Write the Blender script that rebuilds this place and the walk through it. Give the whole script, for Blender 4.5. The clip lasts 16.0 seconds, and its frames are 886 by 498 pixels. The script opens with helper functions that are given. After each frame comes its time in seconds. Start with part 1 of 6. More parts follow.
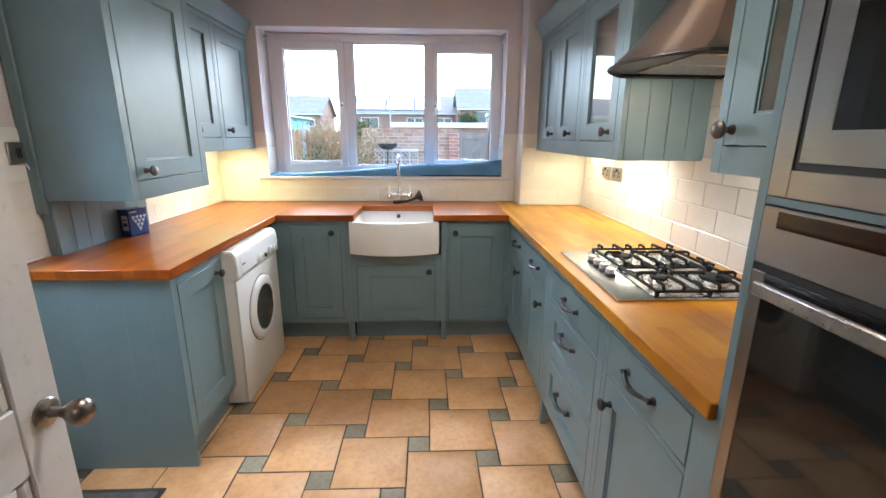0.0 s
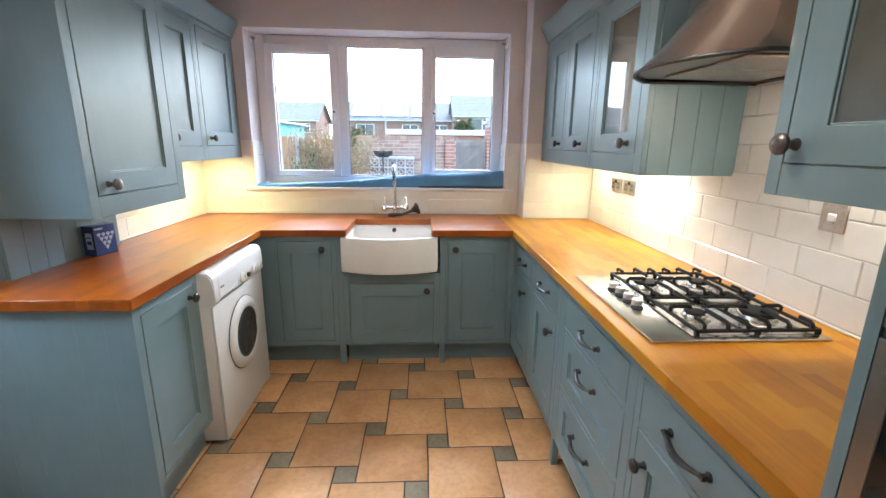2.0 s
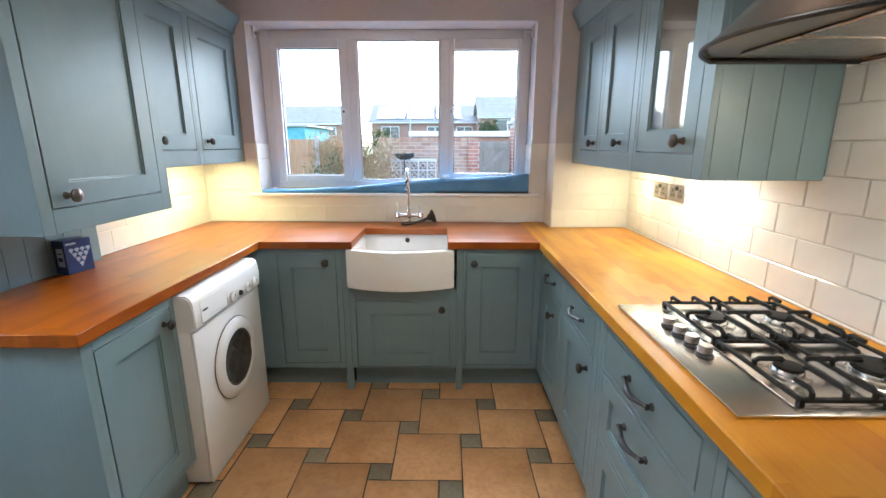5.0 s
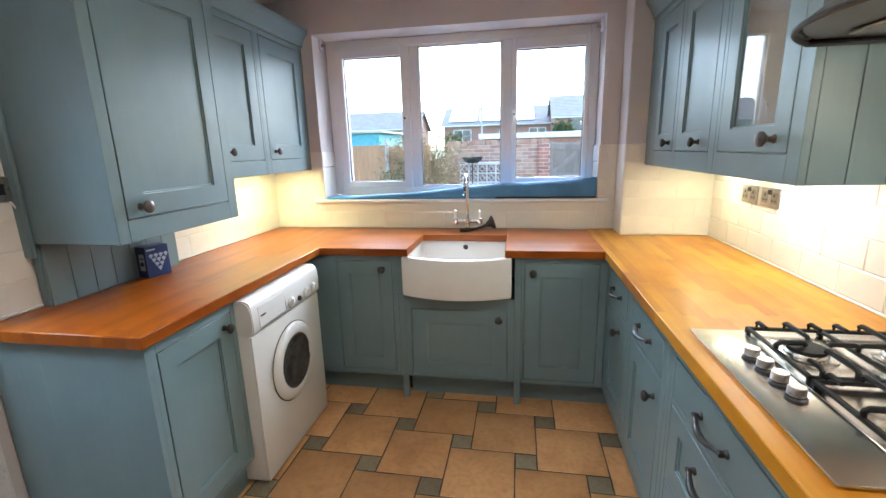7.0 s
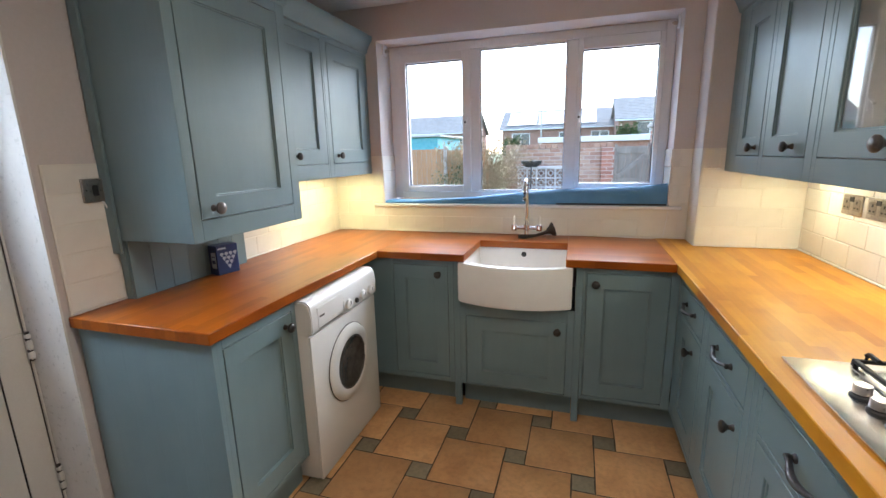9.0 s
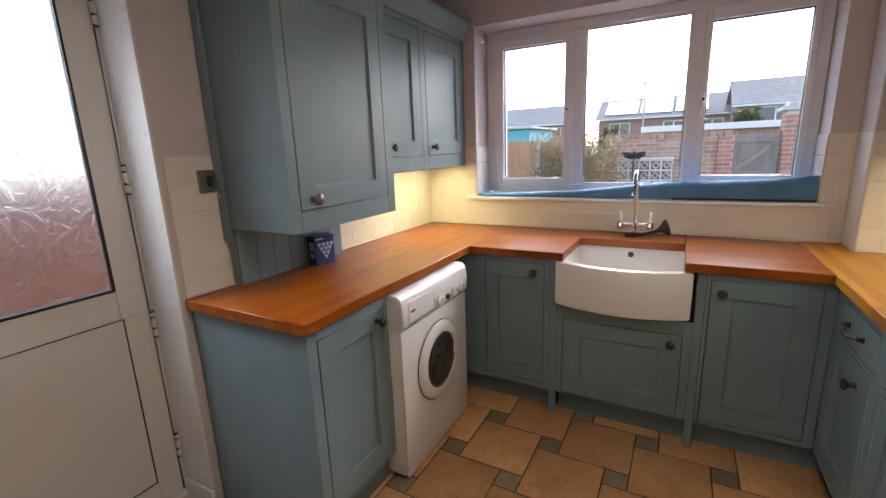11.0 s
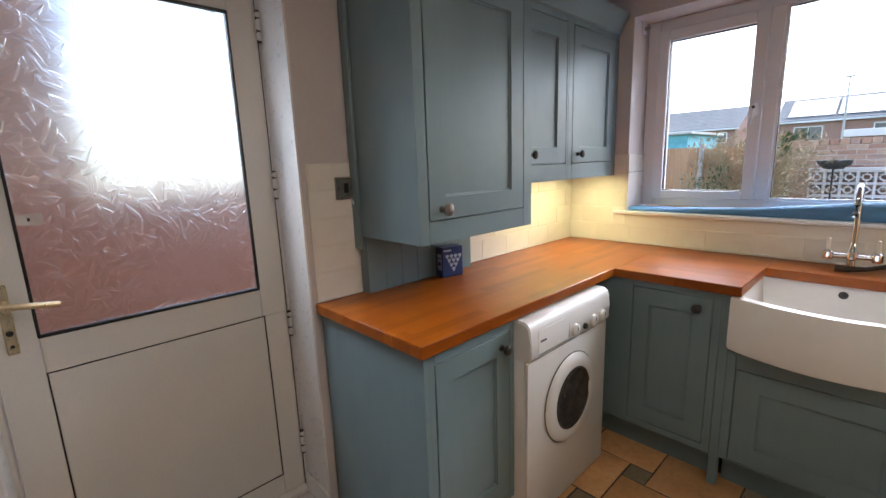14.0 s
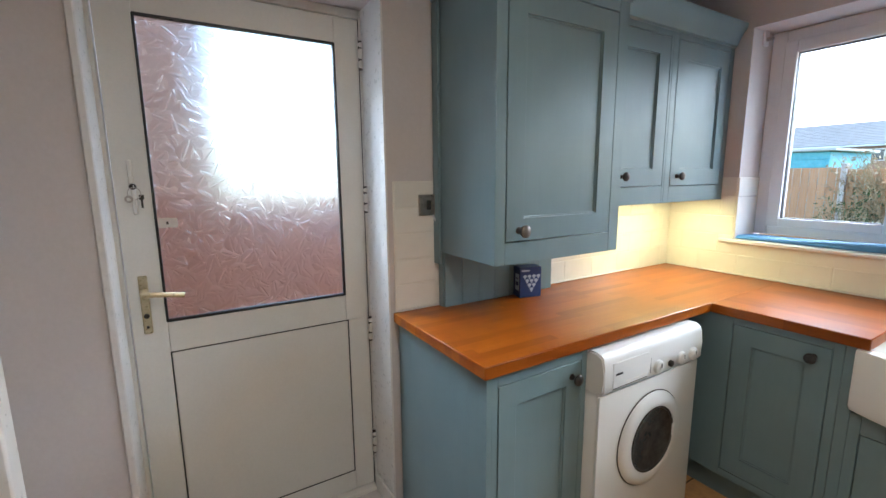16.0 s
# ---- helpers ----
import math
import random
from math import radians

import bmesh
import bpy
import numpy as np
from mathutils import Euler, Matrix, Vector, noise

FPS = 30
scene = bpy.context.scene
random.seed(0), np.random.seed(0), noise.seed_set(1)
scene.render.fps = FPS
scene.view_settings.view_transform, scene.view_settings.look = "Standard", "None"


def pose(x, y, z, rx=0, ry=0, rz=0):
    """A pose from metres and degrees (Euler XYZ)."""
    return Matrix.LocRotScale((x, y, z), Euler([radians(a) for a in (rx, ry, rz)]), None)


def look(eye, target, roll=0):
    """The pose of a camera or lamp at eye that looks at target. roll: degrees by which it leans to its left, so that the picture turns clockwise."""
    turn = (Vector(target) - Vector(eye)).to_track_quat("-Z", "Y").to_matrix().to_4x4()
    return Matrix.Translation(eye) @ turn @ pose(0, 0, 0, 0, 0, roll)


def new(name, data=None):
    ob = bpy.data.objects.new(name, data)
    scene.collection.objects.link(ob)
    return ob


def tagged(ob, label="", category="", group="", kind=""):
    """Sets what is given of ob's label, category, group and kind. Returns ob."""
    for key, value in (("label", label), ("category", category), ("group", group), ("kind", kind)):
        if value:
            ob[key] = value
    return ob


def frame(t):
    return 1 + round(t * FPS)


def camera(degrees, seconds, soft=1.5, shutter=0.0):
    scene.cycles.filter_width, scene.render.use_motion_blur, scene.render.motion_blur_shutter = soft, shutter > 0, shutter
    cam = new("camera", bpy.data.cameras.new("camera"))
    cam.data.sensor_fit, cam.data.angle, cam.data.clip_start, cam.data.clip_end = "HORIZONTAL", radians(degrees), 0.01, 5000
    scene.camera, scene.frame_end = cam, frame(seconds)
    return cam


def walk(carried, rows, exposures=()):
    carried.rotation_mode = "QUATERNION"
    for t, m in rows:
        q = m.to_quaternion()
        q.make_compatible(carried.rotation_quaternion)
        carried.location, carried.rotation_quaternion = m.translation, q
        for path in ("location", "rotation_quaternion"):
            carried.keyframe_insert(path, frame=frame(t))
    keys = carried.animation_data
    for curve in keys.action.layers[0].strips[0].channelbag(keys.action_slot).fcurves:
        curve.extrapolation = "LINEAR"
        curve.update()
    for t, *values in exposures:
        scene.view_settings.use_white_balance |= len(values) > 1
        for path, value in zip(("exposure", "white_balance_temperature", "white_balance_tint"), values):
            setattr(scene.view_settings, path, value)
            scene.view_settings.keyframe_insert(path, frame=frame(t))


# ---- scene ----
cam = camera(91.0, 16.0)
PATH = [
    (0, (0.081, -0.071, 1.428), (0.161, 1.864, 0.929), 0.4),
    (0.5, (0.075, -0.032, 1.439), (0.163, 1.908, 0.959), 1.1),
    (1, (0.077, 0.017, 1.456), (0.166, 1.956, 0.977), 1.4),
    (1.5, (0.072, 0.078, 1.435), (0.168, 2.02, 0.966), 1.0),
    (2, (0.064, 0.15, 1.444), (0.167, 2.091, 0.974), 0.7),
    (2.5, (0.043, 0.221, 1.45), (0.155, 2.164, 0.988), 0.6),
    (3, (0.035, 0.277, 1.459), (0.175, 2.223, 1.019), 0.9),
    (5.5, (0.153, 0.493, 1.437), (0.065, 2.435, 0.969), -0.4),
    (6, (0.175, 0.52, 1.44), (0.001, 2.456, 0.971), -0.9),
    (6.5, (0.192, 0.537, 1.443), (-0.069, 2.466, 0.98), -1.3),
    (7, (0.201, 0.544, 1.451), (-0.136, 2.464, 1.003), -1.5),
    (7.5, (0.195, 0.549, 1.459), (-0.213, 2.459, 1.025), -1.6),
    (8, (0.192, 0.554, 1.461), (-0.261, 2.456, 1.04), -1.5),
    (10.5, (0.121, 0.655, 1.442), (-0.734, 2.407, 0.994), -1.9),
    (11, (0.096, 0.679, 1.441), (-0.846, 2.386, 0.998), -2.1),
    (11.5, (0.079, 0.699, 1.444), (-0.919, 2.378, 1.012), -2.0),
    (12, (0.063, 0.725, 1.44), (-1.009, 2.363, 1.029), -2.2),
    (12.5, (0.036, 0.748, 1.443), (-1.087, 2.353, 1.039), -2.2),
    (13, (-0.002, 0.776, 1.436), (-1.168, 2.351, 1.036), -2.2),
    (13.5, (-0.015, 0.806, 1.431), (-1.285, 2.3, 1.036), -2.6),
    (14, (-0.016, 0.831, 1.437), (-1.437, 2.184, 1.051), -2.0),
    (14.5, (-0.002, 0.852, 1.446), (-1.556, 2.052, 1.068), -1.6),
    (15, (0.012, 0.868, 1.453), (-1.593, 2.005, 1.089), -1.5),
    (15.5, (0.025, 0.87, 1.455), (-1.621, 1.954, 1.112), -1.0),
    (16, (0.039, 0.866, 1.469), (-1.646, 1.893, 1.141), -0.5),
]
EXPOSURES = [(0, 2.88, 5650, 8), (3, 2.94, 5650, 8), (5.5, 2.8, 5650, 7), (8, 2.69, 5650, 6), (10.5, 2.22, 6300, 16), (12.5, 2.02, 6400, 17), (13.5, 2.04, 6250, 16), (14.5, 2.28, 6000, 11), (16, 2.56, 5650, 6)]
walk(cam, [(t, look(eye, target, roll)) for t, eye, target, roll in PATH], EXPOSURES)

# strengths of the lamps, in watts
RIGHT_W, RIGHT2_W, LEFT_W, HOOD_W, HOOD_GLOW = 0.28, 0.16, 0.50, 0.50, 1.0
CEIL_W, HALL_W, CEIL_COL, DOOR_W = 1.9, 0.6, (1.0, 0.82, 0.61), 0.85

# ---------------------------------------------------------------- world, sun, lights
SUN_AZ = 14
world = bpy.data.worlds.new("world")
scene.world = world
world.use_nodes = True
wn = world.node_tree
wn.nodes.clear()
sky = wn.nodes.new("ShaderNodeTexSky")
sky.sky_type = 'NISHITA'
sky.sun_disc = False
sky.sun_elevation, sky.sun_rotation = radians(40), radians(SUN_AZ)
sky.air_density, sky.dust_density, sky.ozone_density = 1.0, 1.2, 1.0
pale = wn.nodes.new("ShaderNodeHueSaturation")
pale.inputs["Saturation"].default_value = 0.85
bg = wn.nodes.new("ShaderNodeBackground")
bg.inputs["Strength"].default_value = 0.15
wout = wn.nodes.new("ShaderNodeOutputWorld")
wn.links.new(sky.outputs[0], pale.inputs["Color"])
wn.links.new(pale.outputs[0], bg.inputs[0])
wn.links.new(bg.outputs[0], wout.inputs[0])

SUN_DIR = Vector((math.sin(radians(SUN_AZ)) * math.cos(radians(40)), math.cos(radians(SUN_AZ)) * math.cos(radians(40)), math.sin(radians(40))))
sun = new("sun", bpy.data.lights.new("sun", 'SUN'))
sun.data.energy, sun.data.angle, sun.data.color = 1.4, radians(55), (0.93, 0.97, 1.0)
sun.matrix_world = look(SUN_DIR * 40, (0, 0, 0))

# added lamp outside the back door, standing in for sky scattered by its obscure glass
door_sky_fill = new("door_sky_fill", bpy.data.lights.new("door_sky_fill", 'AREA'))
door_sky_fill.data.shape, door_sky_fill.data.size, door_sky_fill.data.size_y = 'RECTANGLE', 0.36, 0.50
door_sky_fill.data.energy, door_sky_fill.data.color = DOOR_W, (0.84, 0.93, 1.0)
door_sky_fill.data.spread = radians(75)
door_sky_fill.matrix_world = look((-2.00, 1.22, 1.92), (-0.60, 1.56, 0.25))


# ---------------------------------------------------------------- materials
def nodes_of(name):
    m = bpy.data.materials.new(name)
    m.use_nodes = True
    nt = m.node_tree
    return m, nt, nt.nodes["Principled BSDF"]


def add(nt, kind, **values):
    n = nt.nodes.new(kind)
    for k, v in values.items():
        n.inputs[k].default_value = v
    return n


def ramp(nt, fac, stops):
    r = nt.nodes.new("ShaderNodeValToRGB")
    e = r.color_ramp.elements
    e[0].position, e[0].color = stops[0][0], (*stops[0][1], 1)
    e[1].position, e[1].color = stops[-1][0], (*stops[-1][1], 1)
    for p, c in stops[1:-1]:
        e.new(p).color = (*c, 1)
    nt.links.new(fac, r.inputs[0])
    return r.outputs[0]


def coords(nt, scale=(1, 1, 1), kind="Object"):
    tc = nt.nodes.new("ShaderNodeTexCoord")
    mp = nt.nodes.new("ShaderNodeMapping")
    mp.inputs["Scale"].default_value = scale
    nt.links.new(tc.outputs[kind], mp.inputs[0])
    return mp.outputs[0]


def noise_at(nt, vec, scale, detail=4.0, rough=0.55):
    n = add(nt, "ShaderNodeTexNoise", Scale=scale, Detail=detail, Roughness=rough)
    nt.links.new(vec, n.inputs["Vector"])
    return n.outputs["Fac"]


def bump(nt, bsdf, height, strength, distance=0.002, prior=None):
    b = add(nt, "ShaderNodeBump", Strength=strength, Distance=distance)
    nt.links.new(height, b.inputs["Height"])
    if prior:
        nt.links.new(prior, b.inputs["Normal"])
    nt.links.new(b.outputs[0], bsdf.inputs["Normal"])
    return b.outputs[0]


def mixed(nt, fac, a, b, kind='MIX'):
    m = nt.nodes.new("ShaderNodeMix")
    m.data_type, m.blend_type = 'RGBA', kind
    for sock, v in ((m.inputs[0], fac), (m.inputs[6], a), (m.inputs[7], b)):
        if isinstance(v, (int, float)):
            sock.default_value = v
        elif isinstance(v, tuple):
            sock.default_value = (*v, 1)
        else:
            nt.links.new(v, sock)
    return m.outputs[2]


def surface(name, dark, light, rough=0.5, metal=0.0, scale=6.0, stretch=(1, 1, 1), grain=60.0, relief=0.15, relief_m=0.001, rough_var=0.1, coat=0.0, per_piece=0.0):
    """A two-scale surface: broad colour drift, fine grain in colour, gloss and relief."""
    m, nt, b = nodes_of(name)
    v = coords(nt, stretch)
    broad = noise_at(nt, v, scale, 3)
    fine = noise_at(nt, v, grain, 5, 0.6)
    both = add(nt, "ShaderNodeMath")
    both.operation = 'MULTIPLY_ADD'
    nt.links.new(fine, both.inputs[0])
    both.inputs[1].default_value = 0.45
    sc = add(nt, "ShaderNodeMath")
    sc.operation = 'MULTIPLY'
    sc.inputs[1].default_value = 0.55
    nt.links.new(broad, sc.inputs[0])
    nt.links.new(sc.outputs[0], both.inputs[2])
    col = ramp(nt, both.outputs[0], [(0.32, dark), (0.68, light)])
    if per_piece:
        oi = nt.nodes.new("ShaderNodeObjectInfo")
        mr = add(nt, "ShaderNodeMapRange")
        mr.inputs["To Min"].default_value, mr.inputs["To Max"].default_value = 1 - per_piece, 1 + per_piece
        nt.links.new(oi.outputs["Random"], mr.inputs["Value"])
        hsv = nt.nodes.new("ShaderNodeHueSaturation")
        nt.links.new(mr.outputs[0], hsv.inputs["Value"])
        nt.links.new(col, hsv.inputs["Color"])
        col = hsv.outputs[0]
    nt.links.new(col, b.inputs["Base Color"])
    rr = add(nt, "ShaderNodeMapRange")
    rr.inputs["To Min"].default_value, rr.inputs["To Max"].default_value = max(0.03, rough - rough_var), rough + rough_var
    nt.links.new(fine, rr.inputs["Value"])
    nt.links.new(rr.outputs[0], b.inputs["Roughness"])
    b.inputs["Metallic"].default_value = metal
    b.inputs["Coat Weight"].default_value = coat
    b.inputs["Coat Roughness"].default_value = 0.08
    if relief:
        bump(nt, b, fine, relief, relief_m)
    return m


M_WALL = surface("wall_paint", (0.56, 0.515, 0.51), (0.63, 0.585, 0.58), 0.75, scale=1.5, grain=90, relief=0.12)
M_CEIL = surface("ceiling_paint", (0.72, 0.70, 0.68), (0.78, 0.76, 0.74), 0.85, scale=1.5, grain=70, relief=0.2)
M_UPVC = surface("white_upvc", (0.77, 0.77, 0.80), (0.83, 0.83, 0.86), 0.45, scale=2, grain=40, relief=0.03)
M_DOORWHITE = surface("white_door_coating", (0.70, 0.68, 0.64), (0.77, 0.75, 0.71), 0.33, scale=2, grain=120, relief=0.04)
M_GLOSS = surface("white_gloss_paint", (0.70, 0.68, 0.66), (0.78, 0.76, 0.74), 0.3, scale=3, grain=50, relief=0.06)
M_TILE = surface("cream_wall_tile", (0.75, 0.725, 0.675), (0.82, 0.795, 0.745), 0.13, scale=5, grain=14, relief=0.12, relief_m=0.004, rough_var=0.05, per_piece=0.04)
M_GROUT = surface("pale_grout", (0.74, 0.71, 0.65), (0.79, 0.76, 0.70), 0.9, grain=200, relief=0.3)
M_HOBGROUT = surface("greyed_grout", (0.60, 0.56, 0.50), (0.68, 0.64, 0.58), 0.9, grain=200, relief=0.3)
M_FGROUT = surface("dark_floor_grout", (0.04, 0.03, 0.02), (0.10, 0.075, 0.05), 0.9, grain=120, relief=0.4)
M_INSERT = surface("grey_slate_insert", (0.18, 0.148, 0.095), (0.33, 0.275, 0.185), 0.62, scale=9, grain=50, relief=0.3, relief_m=0.003, per_piece=0.18)
M_CERAMIC = surface("white_fireclay", (0.80, 0.78, 0.75), (0.85, 0.83, 0.80), 0.1, scale=3, grain=20, relief=0.02, rough_var=0.03)
M_APPLIANCE = surface("white_enamel", (0.70, 0.695, 0.68), (0.74, 0.735, 0.72), 0.3, scale=2, grain=6, relief=0.0, rough_var=0.02)
M_PEWTER = surface("aged_pewter", (0.035, 0.032, 0.030), (0.085, 0.078, 0.073), 0.36, metal=0.7, scale=40, grain=180, relief=0.1)
M_KNOB = surface("worn_pewter_knob", (0.11, 0.095, 0.088), (0.22, 0.195, 0.18), 0.34, metal=0.8, scale=40, grain=180, relief=0.1)
M_NICKEL = surface("satin_nickel", (0.40, 0.36, 0.33), (0.58, 0.53, 0.49), 0.3, metal=1.0, scale=30, grain=160, relief=0.05)
M_AGED = surface("aged_door_furniture", (0.24, 0.21, 0.19), (0.40, 0.36, 0.33), 0.32, metal=1.0, scale=30, grain=160, relief=0.05)
M_CHROME = surface("chrome", (0.72, 0.72, 0.73), (0.80, 0.80, 0.81), 0.08, metal=1.0, relief=0.0, rough_var=0.03)
M_BRASS = surface("worn_pale_brass", (0.55, 0.46, 0.28), (0.72, 0.62, 0.42), 0.3, metal=0.9, scale=20, grain=140, relief=0.05)
M_STEEL = surface("brushed_steel", (0.31, 0.28, 0.26), (0.36, 0.33, 0.305), 0.29, metal=1.0, scale=3, stretch=(0.02, 0.02, 1), grain=300, relief=0.01, rough_var=0.04)
M_HOBSTEEL = surface("brushed_hob_steel", (0.66, 0.64, 0.61), (0.70, 0.68, 0.65), 0.25, metal=1.0, scale=3, stretch=(1, 0.02, 1), grain=300, relief=0.01, rough_var=0.04)
M_IRON = surface("black_cast_iron", (0.008, 0.008, 0.008), (0.02, 0.02, 0.02), 0.6, scale=30, grain=250, relief=0.4)
M_IRON.node_tree.nodes["Principled BSDF"].inputs["Specular IOR Level"].default_value = 0.25
M_BLACK = surface("black_plastic", (0.012, 0.012, 0.013), (0.025, 0.025, 0.027), 0.4, grain=90, relief=0.05)
M_RUBBER = surface("dark_rubber", (0.025, 0.018, 0.015), (0.05, 0.04, 0.035), 0.55, grain=60, relief=0.1)
M_GLASSBLACK = surface("black_oven_glass", (0.010, 0.009, 0.009), (0.016, 0.014, 0.013), 0.05, relief=0.0, rough_var=0.02)
M_PORTHOLE = surface("dark_bowl_glass", (0.030, 0.025, 0.022), (0.085, 0.072, 0.064), 0.10, scale=14, grain=30, relief=0.0, rough_var=0.03)
M_MAT = surface("grey_doormat_pile", (0.06, 0.055, 0.05), (0.14, 0.13, 0.12), 0.95, scale=30, grain=300, relief=0.8, relief_m=0.004)
M_BOXBLUE = surface("dark_blue_card", (0.02, 0.045, 0.16), (0.03, 0.07, 0.22), 0.4, grain=40, relief=0.03)
M_BOXPALE = surface("printed_pale_card", (0.45, 0.55, 0.68), (0.6, 0.7, 0.8), 0.4, relief=0.0)
M_LINING = surface("pale_cabinet_lining", (0.60, 0.58, 0.52), (0.68, 0.66, 0.60), 0.5, grain=30, relief=0.02)
M_IVORY = surface("white_ceramic_lever", (0.78, 0.76, 0.70), (0.84, 0.82, 0.76), 0.15, relief=0.0)


M_HOOD = surface("spun_hood_steel", (0.66, 0.55, 0.47), (0.69, 0.58, 0.50), 0.20, metal=1.0, scale=3, stretch=(0.02, 0.02, 1), grain=300, relief=0.01, rough_var=0.03)
M_HOOD.node_tree.nodes["Principled BSDF"].inputs["Anisotropic"].default_value = 0.85
M_HOOD.node_tree.nodes["Principled BSDF"].inputs["Anisotropic Rotation"].default_value = 0.25


def cabinet_paint():
    m, nt, b = nodes_of("blue_grey_cabinet_paint")
    v = coords(nt, (1, 1, 0.07))
    g1 = noise_at(nt, v, 55, 6, 0.62)
    v2 = coords(nt, (1, 1, 1))
    g2 = noise_at(nt, v2, 2.2, 3)
    base = ramp(nt, g2, [(0.3, (0.152, 0.222, 0.244)), (0.7, (0.185, 0.263, 0.286))])
    lines = ramp(nt, g1, [(0.36, (0.972, 0.975, 0.978)), (0.56, (1.006, 1.004, 1.004))])
    nt.links.new(mixed(nt, 1.0, base, lines, 'MULTIPLY'), b.inputs["Base Color"])
    rr = add(nt, "ShaderNodeMapRange")
    rr.inputs["To Min"].default_value, rr.inputs["To Max"].default_value = 0.29, 0.40
    nt.links.new(g1, rr.inputs["Value"])
    nt.links.new(rr.outputs[0], b.inputs["Roughness"])
    bump(nt, b, g1, 0.06, 0.0005)
    return m


M_CAB = cabinet_paint()


def oak(name, along_y, stops, gloss, stave=0.55, spec=0.4):
    """Oiled block worktop: narrow staves of different tone, laid along the run."""
    m, nt, b = nodes_of(name)
    tc = nt.nodes.new("ShaderNodeTexCoord")
    sep = nt.nodes.new("ShaderNodeSeparateXYZ")
    nt.links.new(tc.outputs["Object"], sep.inputs[0])
    across, along = (sep.outputs[0], sep.outputs[1]) if along_y else (sep.outputs[1], sep.outputs[0])

    def op(kind, a, c=None):
        n = nt.nodes.new("ShaderNodeMath")
        n.operation = kind
        for i, q in enumerate((a, c)):
            if q is None:
                continue
            if isinstance(q, (int, float)):
                n.inputs[i].default_value = q
            else:
                nt.links.new(q, n.inputs[i])
        return n.outputs[0]
    row = op('FLOOR', op('DIVIDE', across, 0.042))
    w1 = nt.nodes.new("ShaderNodeTexWhiteNoise")
    w1.noise_dimensions = '1D'
    nt.links.new(row, w1.inputs["W"])
    seg = op('FLOOR', op('ADD', op('DIVIDE', along, 0.46), op('MULTIPLY', w1.outputs[0], 7.0)))
    comb = nt.nodes.new("ShaderNodeCombineXYZ")
    nt.links.new(row, comb.inputs[0])
    nt.links.new(seg, comb.inputs[1])
    w2 = nt.nodes.new("ShaderNodeTexWhiteNoise")
    w2.noise_dimensions = '3D'
    nt.links.new(comb.outputs[0], w2.inputs["Vector"])
    grain = noise_at(nt, coords(nt, (1, 0.06, 1) if along_y else (0.06, 1, 1)), 90, 6, 0.6)
    tone = op('ADD', op('ADD', op('MULTIPLY', w2.outputs[0], stave), (0.55 - stave) / 2), op('MULTIPLY', grain, 0.5))
    col = ramp(nt, tone, [(0.15, stops[0]), (0.5, stops[1]), (0.9, stops[2])])
    stain = noise_at(nt, coords(nt), 2.6, 4)
    col = mixed(nt, 1.0, col, ramp(nt, stain, [(0.30, (0.76, 0.66, 0.59)), (0.46, (0.96, 0.93, 0.90)), (0.68, (1.06, 1.07, 1.0))]), 'MULTIPLY')
    nt.links.new(col, b.inputs["Base Color"])
    rr = add(nt, "ShaderNodeMapRange")
    rr.inputs["To Min"].default_value, rr.inputs["To Max"].default_value = gloss, gloss + 0.08
    nt.links.new(stain, rr.inputs["Value"])
    nt.links.new(rr.outputs[0], b.inputs["Roughness"])
    b.inputs["Specular IOR Level"].default_value = spec
    bump(nt, b, grain, 0.02, 0.0003)
    return m


# same oak twice: lamplight coloured into the right run, dimmer light into the others
M_OAKR = oak("lamplit_block_oak", True, ((0.41, 0.158, 0.009), (0.52, 0.222, 0.013), (0.62, 0.305, 0.022)), 0.33, 0.55, 0.3)
DIM_OAK = ((0.20, 0.044, 0.0025), (0.30, 0.074, 0.004), (0.40, 0.115, 0.007))
M_OAKL, M_OAKX = oak("dim_block_oak", True, DIM_OAK, 0.26, 0.42, 0.32), oak("dim_cross_oak", False, DIM_OAK, 0.26, 0.42, 0.32)


